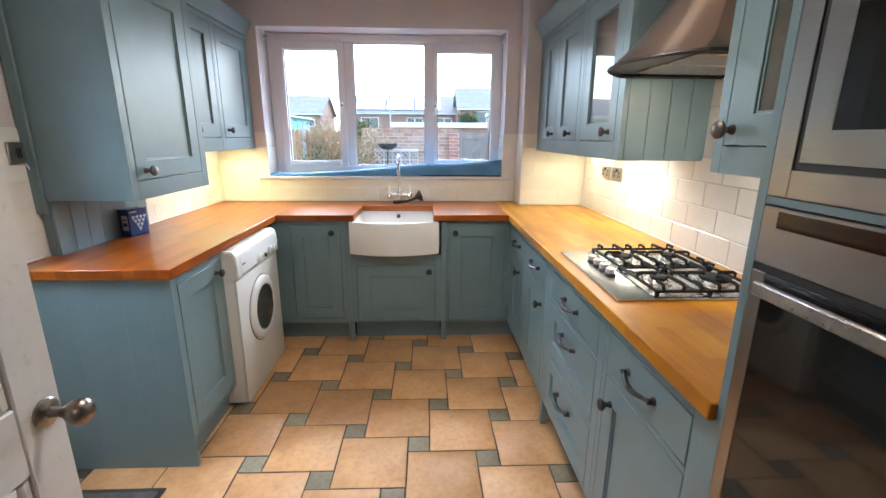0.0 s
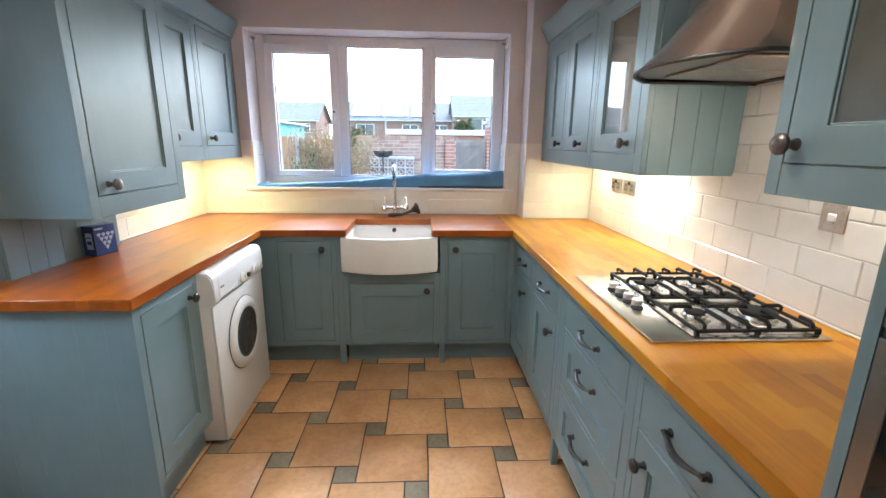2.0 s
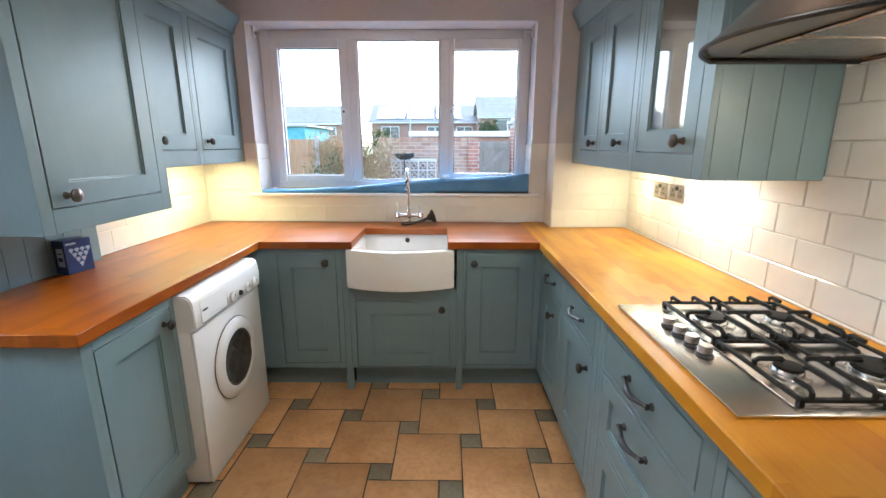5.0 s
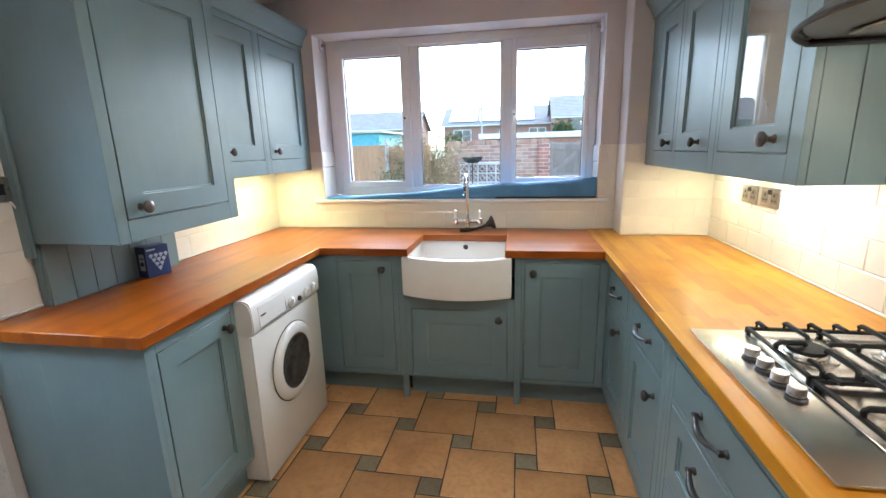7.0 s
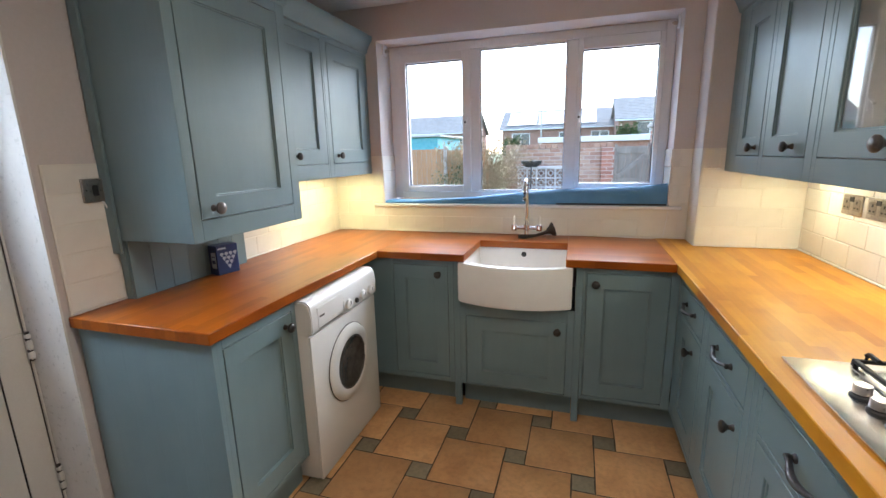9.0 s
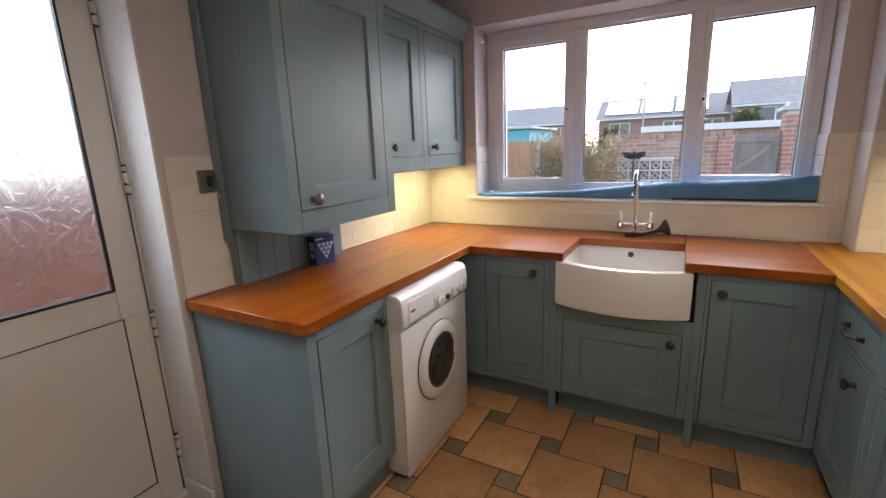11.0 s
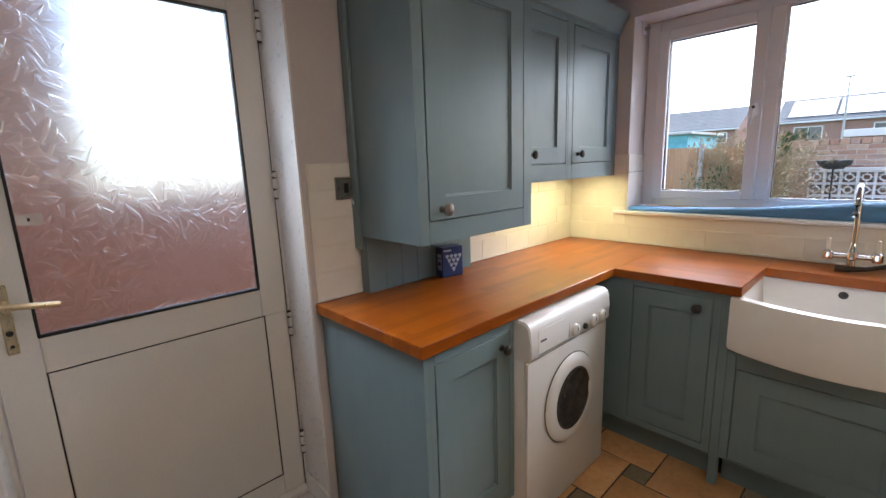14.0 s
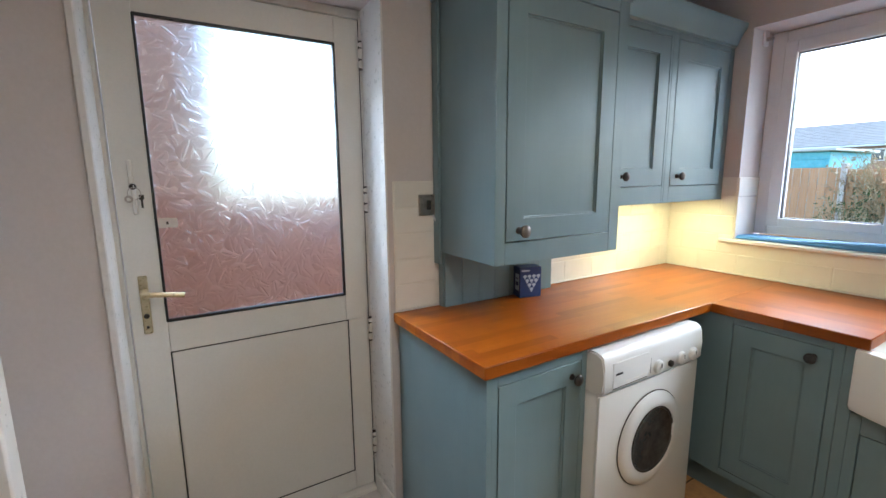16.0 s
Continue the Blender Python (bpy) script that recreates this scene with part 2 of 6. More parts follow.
def floor_tile():
    m, nt, b = nodes_of("buff_stone_floor_tile")
    v = coords(nt, kind="Object")
    oi = nt.nodes.new("ShaderNodeObjectInfo")
    sh = nt.nodes.new("ShaderNodeVectorMath")
    sh.operation = 'MULTIPLY_ADD'
    cx = nt.nodes.new("ShaderNodeCombineXYZ")
    for i in range(3):
        nt.links.new(oi.outputs["Random"], cx.inputs[i])
    sh.inputs[1].default_value = (37, 19, 11)
    nt.links.new(cx.outputs[0], sh.inputs[0])
    nt.links.new(v, sh.inputs[2])
    n1 = noise_at(nt, sh.outputs[0], 5, 4)
    n2 = noise_at(nt, sh.outputs[0], 38, 6, 0.65)
    col = ramp(nt, n1, [(0.3, (0.50, 0.262, 0.108)), (0.5, (0.60, 0.328, 0.142)), (0.72, (0.66, 0.385, 0.18))])
    col = mixed(nt, 1.0, col, ramp(nt, n2, [(0.34, (0.87, 0.845, 0.82)), (0.56, (1.04, 1.03, 1.02))]), 'MULTIPLY')
    mr = add(nt, "ShaderNodeMapRange")
    mr.inputs["To Min"].default_value, mr.inputs["To Max"].default_value = 0.86, 1.12
    nt.links.new(oi.outputs["Random"], mr.inputs["Value"])
    hsv = nt.nodes.new("ShaderNodeHueSaturation")
    nt.links.new(mr.outputs[0], hsv.inputs["Value"])
    nt.links.new(col, hsv.inputs["Color"])
    nt.links.new(hsv.outputs[0], b.inputs["Base Color"])
    rr = add(nt, "ShaderNodeMapRange")
    rr.inputs["To Min"].default_value, rr.inputs["To Max"].default_value = 0.3, 0.6
    nt.links.new(n2, rr.inputs["Value"])
    nt.links.new(rr.outputs[0], b.inputs["Roughness"])
    p = bump(nt, b, n1, 0.35, 0.006)
    bump(nt, b, n2, 0.2, 0.002, p)
    return m


M_FLOOR = floor_tile()


def clear_glass(name, rough=0.0, tint=(1, 1, 1)):
    m, nt, b = nodes_of(name)
    b.inputs["Base Color"].default_value = (*tint, 1)
    b.inputs["Roughness"].default_value = rough
    b.inputs["Transmission Weight"].default_value = 1.0
    b.inputs["IOR"].default_value = 1.45
    return m, nt, b


M_GLASS = clear_glass("window_glass")[0]
M_FROST = clear_glass("frosted_door_glass", 0.45, (0.93, 0.97, 1.0))[0]


def leaf_glass():
    """Obscure glass pressed with a scatter of leaf shapes."""
    m, nt, b = clear_glass("leaf_pattern_obscure_glass", 0.29)
    v = coords(nt, (0, 1, 1))

    def op(kind, a, c=None, d=None):
        n = nt.nodes.new("ShaderNodeMath")
        n.operation = kind
        for k, q in enumerate((a, c, d)):
            if isinstance(q, (int, float)):
                n.inputs[k].default_value = q
            elif q is not None:
                nt.links.new(q, n.inputs[k])
        return n.outputs[0]

    def leaves(scale, shift):
        mv = nt.nodes.new("ShaderNodeVectorMath")
        mv.operation = 'ADD'
        mv.inputs[1].default_value = shift
        nt.links.new(v, mv.inputs[0])
        vor = add(nt, "ShaderNodeTexVoronoi", Scale=scale)
        nt.links.new(mv.outputs[0], vor.inputs["Vector"])
        df = nt.nodes.new("ShaderNodeVectorMath")
        df.operation = 'SUBTRACT'
        nt.links.new(mv.outputs[0], df.inputs[0])
        nt.links.new(vor.outputs["Position"], df.inputs[1])
        rot = nt.nodes.new("ShaderNodeVectorRotate")
        rot.rotation_type = 'X_AXIS'
        nt.links.new(df.outputs[0], rot.inputs["Vector"])
        hue = nt.nodes.new("ShaderNodeSeparateColor")
        nt.links.new(vor.outputs["Color"], hue.inputs[0])
        nt.links.new(op('MULTIPLY', hue.outputs[0], 6.283), rot.inputs["Angle"])
        sp = nt.nodes.new("ShaderNodeSeparateXYZ")
        nt.links.new(rot.outputs[0], sp.inputs[0])
        a = op('MULTIPLY', sp.outputs[1], scale * 1.35)
        w = op('MULTIPLY', op('MAXIMUM', op('SUBTRACT', 1.0, op('MULTIPLY', a, a)), 0.02), 0.50 / scale)
        side = op('DIVIDE', op('ABSOLUTE', sp.outputs[2]), w)
        body = op('MAXIMUM', op('SUBTRACT', 1.0, op('POWER', side, 2.0)), 0.0)
        rib = op('SMOOTH_MIN', op('MULTIPLY', side, 5.0), 1.0, 0.2)
        return op('MULTIPLY', body, rib)
    both = op('MAXIMUM', leaves(16.0, (0, 0, 0)), leaves(19.0, (0, 0.37, 0.21)))
    fine = noise_at(nt, v, 130, 3)
    p = bump(nt, b, both, 0.6, 0.009)
    bump(nt, b, fine, 0.10, 0.001, p)
    return m


M_LEAFGLASS = leaf_glass()


def cloth():
    m, nt, b = nodes_of("blue_roller_blind_fabric")
    v = coords(nt)
    n1 = noise_at(nt, v, 7, 4)
    w = add(nt, "ShaderNodeTexNoise", Scale=420.0, Detail=2.0)
    nt.links.new(v, w.inputs["Vector"])
    nt.links.new(ramp(nt, n1, [(0.3, (0.068, 0.19, 0.38)), (0.7, (0.10, 0.255, 0.47))]), b.inputs["Base Color"])
    b.inputs["Roughness"].default_value = 0.65
    p = bump(nt, b, n1, 0.35, 0.01)
    bump(nt, b, w.outputs["Fac"], 0.25, 0.001, p)
    return m


M_CLOTH = cloth()


def glow(name, colour, strength):
    m, nt, b = nodes_of(name)
    b.inputs["Base Color"].default_value = (0.8, 0.8, 0.8, 1)
    b.inputs["Emission Color"].default_value = (*colour, 1)
    b.inputs["Emission Strength"].default_value = strength
    return m


M_BRICK = surface("red_brown_brick", (0.25, 0.135, 0.098), (0.43, 0.265, 0.20), 0.85, scale=9, grain=80, relief=0.3)
M_DARKBRICK = surface("dark_red_brick", (0.20, 0.070, 0.04), (0.30, 0.12, 0.07), 0.85, scale=9, grain=80, relief=0.3)
def varied_brick(name, stops):
    m, nt, b = nodes_of(name)
    isl = nt.nodes.new("ShaderNodeNewGeometry").outputs["Random Per Island"]
    col = ramp(nt, isl, stops)
    fine = noise_at(nt, coords(nt), 45, 5)
    col = mixed(nt, 1.0, col, ramp(nt, fine, [(0.3, (0.75, 0.74, 0.73)), (0.65, (1.12, 1.10, 1.08))]), 'MULTIPLY')
    nt.links.new(col, b.inputs["Base Color"])
    b.inputs["Roughness"].default_value = 0.88
    bump(nt, b, fine, 0.3, 0.003)
    return m


M_OLDBRICK = varied_brick("weathered_garden_brick", [(0.0, (0.33, 0.19, 0.14)), (0.35, (0.45, 0.29, 0.21)), (0.7, (0.51, 0.38, 0.28)), (1.0, (0.38, 0.26, 0.21))])
M_PIERBRICK = varied_brick("deep_red_pier_brick", [(0.0, (0.32, 0.15, 0.11)), (0.5, (0.44, 0.21, 0.15)), (1.0, (0.36, 0.19, 0.15))])
M_MORTAR = surface("grey_mortar", (0.50, 0.46, 0.41), (0.62, 0.58, 0.52), 0.95, grain=90, relief=0.3)
M_FENCE = surface("orange_larch_fence", (0.36, 0.20, 0.10), (0.52, 0.32, 0.17), 0.75, scale=3, stretch=(1, 1, 0.1), grain=40, relief=0.2)
M_OLDWOOD = surface("weathered_grey_wood", (0.21, 0.19, 0.165), (0.37, 0.34, 0.30), 0.85, scale=4, stretch=(1, 1, 0.1), grain=40, relief=0.3)
M_CONC = surface("pale_concrete", (0.42, 0.40, 0.37), (0.55, 0.53, 0.50), 0.9, grain=50, relief=0.2)
M_ROOF = surface("grey_roof_tile", (0.20, 0.19, 0.18), (0.29, 0.28, 0.265), 0.8, scale=2, grain=14, relief=0.3)
M_WHITEOUT = surface("white_fascia_board", (0.70, 0.70, 0.69), (0.78, 0.78, 0.77), 0.5, grain=8, relief=0.02)
M_SOLAR = surface("solar_panel_glass", (0.16, 0.18, 0.20), (0.22, 0.24, 0.26), 0.10, grain=4, relief=0.0)
M_DARKPANE = surface("dark_window_glass", (0.05, 0.06, 0.065), (0.10, 0.11, 0.115), 0.08, grain=4, relief=0.0)
M_TEAL = surface("turquoise_painted_board", (0.11, 0.36, 0.42), (0.16, 0.45, 0.51), 0.6, grain=6, relief=0.05)
M_LAWN = surface("winter_lawn", (0.05, 0.08, 0.025), (0.11, 0.14, 0.05), 0.95, scale=0.6, grain=12, relief=0.4)
M_LEAF = surface("evergreen_leaf", (0.04, 0.075, 0.022), (0.09, 0.13, 0.04), 0.6, scale=3, grain=20, relief=0.0)
M_STRAW = surface("dry_straw_stems", (0.26, 0.20, 0.11), (0.46, 0.38, 0.24), 0.85, scale=3, grain=20, relief=0.0)
M_PAVE = surface("grey_patio_slab", (0.25, 0.24, 0.22), (0.36, 0.34, 0.31), 0.85, scale=2, grain=30, relief=0.3)
M_DARKMETAL = surface("dark_garden_metal", (0.02, 0.025, 0.025), (0.05, 0.055, 0.055), 0.6, grain=50, relief=0.2)


# ---------------------------------------------------------------- mesh helpers
def box(bm, x0, x1, y0, y1, z0, z1, bevel=0.0, seg=1):
    """A box, its edges rounded by bevel metres."""
    if bevel <= 0:
        co = [(x, y, z) for z in (z0, z1) for y in (y0, y1) for x in (x0, x1)]
        vs = [bm.verts.new(c) for c in co]
        for f in ((0, 2, 3, 1), (4, 5, 7, 6), (0, 1, 5, 4), (2, 6, 7, 3), (0, 4, 6, 2), (1, 3, 7, 5)):
            bm.faces.new([vs[i] for i in f])
        return bm
    r = bmesh.ops.create_cube(bm, size=1.0)
    sx, sy, sz = x1 - x0, y1 - y0, z1 - z0
    for v in r["verts"]:
        v.co = Vector(((x0 + x1) / 2 + v.co.x * sx, (y0 + y1) / 2 + v.co.y * sy, (z0 + z1) / 2 + v.co.z * sz))
    edges = list({e for v in r["verts"] for e in v.link_edges})
    bmesh.ops.bevel(bm, geom=edges, offset=min(bevel, 0.45 * min(abs(sx), abs(sy), abs(sz))), segments=seg, affect='EDGES', profile=0.5)
    return bm


def ring(bm, x0, x1, z0, z1, w, h, y0, y1, bevel=0.0018):
    """A rectangular frame in one piece: sides w wide, top and bottom h high."""
    vs = []
    for y in (y0, y1):
        for a, b, c, d in ((x0, x1, z0, z1), (x0 + w, x1 - w, z0 + h, z1 - h)):
            vs.append([bm.verts.new((x, y, z)) for x, z in ((a, c), (b, c), (b, d), (a, d))])
    of, nf, ob_, nb = vs
    for i in range(4):
        j = (i + 1) % 4
        bm.faces.new((of[i], of[j], nf[j], nf[i]))
        bm.faces.new((ob_[i], ob_[j], nb[j], nb[i]))
        bm.faces.new((of[i], of[j], ob_[j], ob_[i]))
        bm.faces.new((nf[i], nf[j], nb[j], nb[i]))
    sharp = [e for e in bm.edges if not (len({round(v.co.y, 5) for v in e.verts}) == 1 and len({round(v.co.x, 5) for v in e.verts}) == 2 and len({round(v.co.z, 5) for v in e.verts}) == 2)]
    bmesh.ops.bevel(bm, geom=sharp, offset=bevel, segments=1, affect='EDGES')
    return bm


def lathe(bm, profile, m=Matrix(), steps=20):
    """Turns (radius, height) pairs round the local z axis."""
    rings = []
    for r, h in profile:
        if r < 1e-6:
            rings.append([bm.verts.new(m @ Vector((0, 0, h)))])
        else:
            rings.append([bm.verts.new(m @ Vector((r * math.cos(2 * math.pi * i / steps), r * math.sin(2 * math.pi * i / steps), h))) for i in range(steps)])
    for a, b in zip(rings, rings[1:]):
        for i in range(steps):
            j = (i + 1) % steps
            q = [a[i % len(a)], a[j % len(a)], b[j % len(b)], b[i % len(b)]]
            q = list(dict.fromkeys(q))
            if len(q) > 2:
                bm.faces.new(q)
    return bm


def tube(bm, pts, radii, steps=10, flat=1.0):
    """A closed tube along pts; radii one number or one per point."""
    pts = [Vector(p) for p in pts]
    if isinstance(radii, (int, float)):
        radii = [radii] * len(pts)
    up = Vector((0, 0, 1))
    rings = []
    for i, p in enumerate(pts):
        d = (pts[min(i + 1, len(pts) - 1)] - pts[max(i - 1, 0)]).normalized()
        a = d.cross(up)
        a = a.normalized() if a.length > 0.05 else Vector((1, 0, 0))
        c = a.cross(d).normalized()
        rings.append([bm.verts.new(p + radii[i] * (a * math.cos(t) + c * flat * math.sin(t))) for t in (2 * math.pi * k / steps for k in range(steps))])
    for r0, r1 in zip(rings, rings[1:]):
        for i in range(steps):
            bm.faces.new((r0[i], r0[(i + 1) % steps], r1[(i + 1) % steps], r1[i]))
    bm.faces.new(rings[0][::-1])
    bm.faces.new(rings[-1])
    return bm


def prism(bm, outline, z0, z1):
    """A flat outline (x, y), counter-clockwise, raised from z0 to z1."""
    lo = [bm.verts.new((x, y, z0)) for x, y in outline]
    hi = [bm.verts.new((x, y, z1)) for x, y in outline]
    bm.faces.new(lo[::-1])
    bm.faces.new(hi)
    n = len(outline)
    for i in range(n):
        bm.faces.new((lo[i], lo[(i + 1) % n], hi[(i + 1) % n], hi[i]))
    return bm


def mesh_of(name, bm, material, smooth=40):
    bmesh.ops.recalc_face_normals(bm, faces=bm.faces)
    me = bpy.data.meshes.new(name)
    bm.to_mesh(me)
    bm.free()
    me.materials.append(material)
    if smooth:
        for p in me.polygons:
            p.use_smooth = True
        me.set_sharp_from_angle(angle=radians(smooth))
    return me


def part(name, bm, material, parent=None, label="", smooth=40):
    ob = new(name, mesh_of(name, bm, material, smooth))
    ob.parent = parent
    if label:
        tagged(ob, label)
    return ob


def thing(name, m, label, category, group="", kind=""):
    e = new(name)
    e.empty_display_size = 0.05
    e.matrix_world = m
    return tagged(e, label, category, group, kind)


def solid(name, bm, material, label, category, kind="structure", smooth=40):
    return tagged(part(name, bm, material, None, "", smooth), label, category, kind=kind)


def B(*dims, bevel=0.0):
    """A new bmesh holding the boxes given."""
    bm = bmesh.new()
    for d in dims:
        box(bm, *d, bevel=bevel)
    return bm


def hold(parent, ob):
    ob.parent = parent
    return ob


# local fronts: x along the run, -y out of the face, z up
def faces_south(x, y):
    return pose(x, y, 0)


def faces_west(x, y):
    return pose(x, y, 0, 0, 0, -90)


def faces_east(x, y):
    return pose(x, y, 0, 0, 0, 90)


# ---------------------------------------------------------------- plan (metres)
XL, XR = -1.538, 1.306          # plaster of the long walls
YN, YS = 3.478, -0.10           # window wall and the wall with the doorway
ZC = 2.42                       # ceiling
TOP = 0.92                      # worktop
PIL = 3.276                     # face of the boxed-in corner
WX0, WX1, WZ0, WZ1 = -1.161, 0.706, 1.118, 2.208   # window opening
DY0, DY1, DZ1 = 0.672, 1.575, 2.13                 # back door opening
HX0, HX1, HZ1 = -0.62, 0.24, 2.05                  # doorway that the walk starts in

# ---------------------------------------------------------------- walls, floor, ceiling
wall_north = solid("wall_north", B((XL - 0.27, WX0, YN, YN + 0.30, -0.2, ZC), (WX1, XR + 0.2, YN, YN + 0.30, -0.2, ZC),
                                   (WX0, WX1, YN, YN + 0.30, -0.2, WZ0 - 0.02), (WX0, WX1, YN, YN + 0.30, WZ1, ZC)), M_WALL,
                   "pale pinkish painted wall round the kitchen window", "wall")
wall_west = solid("wall_west", B((XL - 0.27, XL, DY1, YN, -0.2, ZC), (XL - 0.27, XL, -2.6, DY0, -0.2, ZC),
                                 (XL - 0.27, XL, DY0, DY1, DZ1, ZC), (XL - 0.27, XL, DY0, DY1, -0.2, -0.002)), M_WALL,
                  "pale pinkish painted wall with the back door", "wall")
wall_east = solid("wall_east", B((XR, XR + 0.2, -2.6, YN, -0.2, ZC)), M_WALL, "pale painted wall behind the hob", "wall")
wall_south = solid("wall_south", B((XL, HX0 - 0.03, YS - 0.1, YS, -0.2, ZC), (HX1 + 0.03, XR, YS - 0.1, YS, -0.2, ZC), (HX0 - 0.03, HX1 + 0.03, YS - 0.1, YS, HZ1 + 0.03, ZC)),
                   M_WALL, "pale painted wall with an open doorway", "wall")
wall_hall = solid("wall_hall", B((XL, XR, -2.7, -2.6, -0.2, ZC)), M_WALL, "plain painted end wall of the hall", "wall")
pier = solid("wall_pier", B((0.81, XR, PIL, YN, 0.0, ZC), bevel=0.004), M_WALL, "boxed-in painted pier in the corner", "wall")
ceiling = solid("ceiling", B((XL - 0.27, XR + 0.2, -2.7, YN + 0.30, ZC, ZC + 0.12)), M_CEIL, "plain white plaster ceiling", "ceiling")
door_lining = solid("trim", B((HX0 - 0.03, HX0, YS - 0.11, YS + 0.012, 0, HZ1), (HX1, HX1 + 0.03, YS - 0.11, YS + 0.012, 0, HZ1), (HX0 - 0.03, HX1 + 0.03, YS - 0.11, YS + 0.012, HZ1, HZ1 + 0.03), bevel=0.003),
                    M_GLOSS, "white gloss lining of the doorway", "trim")
floor = solid("floor", B((XL - 0.27, XR + 0.2, -2.7, YN + 0.3, -0.2, -0.004)), M_FGROUT, "stone tiled kitchen floor with dark joints", "floor")

# skirting by the back door
solid("baseboard", B((XL, XL + 0.014, -0.1, DY0 - 0.004, 0, 0.095), bevel=0.003), M_GLOSS, "white painted skirting board", "skirting")

# ---------------------------------------------------------------- window
window = thing("window_1", pose(0, 0, 0), "white plastic casement window with three panes", "window", kind="structure")
FY0, FY1 = 3.690, 3.760
part("window_frame", B((WX0, -1.092, FY0, FY1, WZ0 + 0.018, WZ1), (0.650, WX1, FY0, FY1, WZ0 + 0.018, WZ1), (-1.092, 0.650, FY0, FY1, 2.148, WZ1), (-1.092, 0.650, FY0, FY1, WZ0 + 0.018, 1.184),
                       (-0.560, -0.498, FY0, FY1, 1.184, 2.148), (0.084, 0.150, FY0, FY1, 1.184, 2.148), bevel=0.005), M_UPVC, window)
for nm, (a, b, c, d), (ga, gb, gc, gd) in (("casement", (-1.093, -0.559, 1.183, 2.149), (-1.036, -0.617, 1.228, 2.089)), ("casement", (0.149, 0.651, 1.183, 2.149), (0.180, 0.622, 1.240, 2.081))):
    s = part(nm, B((a, ga, FY0 - 0.016, FY1 - 0.01, c, d), (gb, b, FY0 - 0.016, FY1 - 0.01, c, d), (ga, gb, FY0 - 0.016, FY1 - 0.01, c, gc), (ga, gb, FY0 - 0.016, FY1 - 0.01, gd, d), bevel=0.003), M_UPVC, window)
    part("gasket", B((ga - 0.001, ga + 0.004, FY0 + 0.004, FY0 + 0.03, gc, gd), (gb - 0.004, gb + 0.001, FY0 + 0.004, FY0 + 0.03, gc, gd), (ga, gb, FY0 + 0.004, FY0 + 0.03, gc - 0.001, gc + 0.004), (ga, gb, FY0 + 0.004, FY0 + 0.03, gd - 0.004, gd + 0.001)), M_BLACK, s, "black rubber gasket")
    p = part("pane", B((ga, gb, FY0 + 0.018, FY0 + 0.022, gc, gd)), M_GLASS, s)
    p.visible_shadow = False
    hx = -0.588 if ga < 0 else 0.166
    h = bmesh.new()
    box(h, hx - 0.011, hx + 0.011, FY0 - 0.028, FY0 - 0.016, 1.63, 1.70, bevel=0.004)
    tube(h, [(hx, FY0 - 0.03, 1.68), (hx, FY0 - 0.052, 1.675), (hx - 0.004, FY0 - 0.056, 1.64), (hx - 0.012, FY0 - 0.054, 1.585)], [0.008, 0.009, 0.008, 0.006])
    wh = part("window_handle", h, M_UPVC, s)
    part("lock_button", lathe(bmesh.new(), [(0, 0), (0.008, 0), (0.007, 0.006), (0, 0.007)], pose(hx, FY0 - 0.060, 1.668, 90), 12), M_PEWTER, wh, "grey lock button")
part("glazing_bead", B((-0.498, -0.488, FY0 + 0.004, FY0 + 0.035, 1.184, 2.148), (0.075, 0.084, FY0 + 0.004, FY0 + 0.035, 1.184, 2.148), (-0.488, 0.075, FY0 + 0.004, FY0 + 0.035, 1.184, 1.194), (-0.488, 0.075, FY0 + 0.004, FY0 + 0.035, 2.138, 2.148)), M_UPVC, window)
part("gasket", B((-0.489, -0.485, FY0 + 0.008, FY0 + 0.034, 1.192, 2.140), (0.072, 0.076, FY0 + 0.008, FY0 + 0.034, 1.192, 2.140), (-0.487, 0.074, FY0 + 0.008, FY0 + 0.034, 1.192, 1.196), (-0.487, 0.074, FY0 + 0.008, FY0 + 0.034, 2.136, 2.140)), M_BLACK, window, "black rubber gasket")
p = part("pane", B((-0.49, 0.077, FY0 + 0.019, FY0 + 0.023, 1.19, 2.142)), M_GLASS, window)
p.visible_shadow = False
part("window_sill", B((WX0 - 0.066, WX1 + 0.066, YN - 0.030, YN - 0.001, WZ0 - 0.020, WZ0 - 0.002), (WX0, WX1, YN - 0.001, FY0 + 0.02, WZ0 - 0.020, WZ0), bevel=0.003), M_UPVC, window)
# tiled lower reveals and plain upper ones
for sx, x in ((1, WX0), (-1, WX1)):
    part("reveal_tile", B((min(x, x + sx * 0.009), max(x, x + sx * 0.009), YN - 0.007, FY0, WZ0 + 0.004, 1.345), (min(x, x + sx * 0.009), max(x, x + sx * 0.009), YN - 0.007, FY0, 1.348, 1.452), bevel=0.002), M_TILE, window)
for x, s in ((WX0 + 0.03, 1), (WX1 - 0.03, -1)):
    br = thing("blind_bracket", pose(x, 3.60, 2.165), "small white metal roller blind bracket in the reveal", "bracket", "blind brackets")
    part("plate", B((-0.03 if s > 0 else 0.018, -0.018 if s > 0 else 0.03, -0.022, 0.022, -0.03, 0.043), bevel=0.002), M_UPVC, br)
    part("pin", lathe(bmesh.new(), [(0, 0), (0.011, 0), (0.011, 0.022), (0.006, 0.024), (0.006, 0.03), (0, 0.03)], pose(-0.018 * s, 0, 0, 0, 90 * s, 0), 12), M_NICKEL, br)


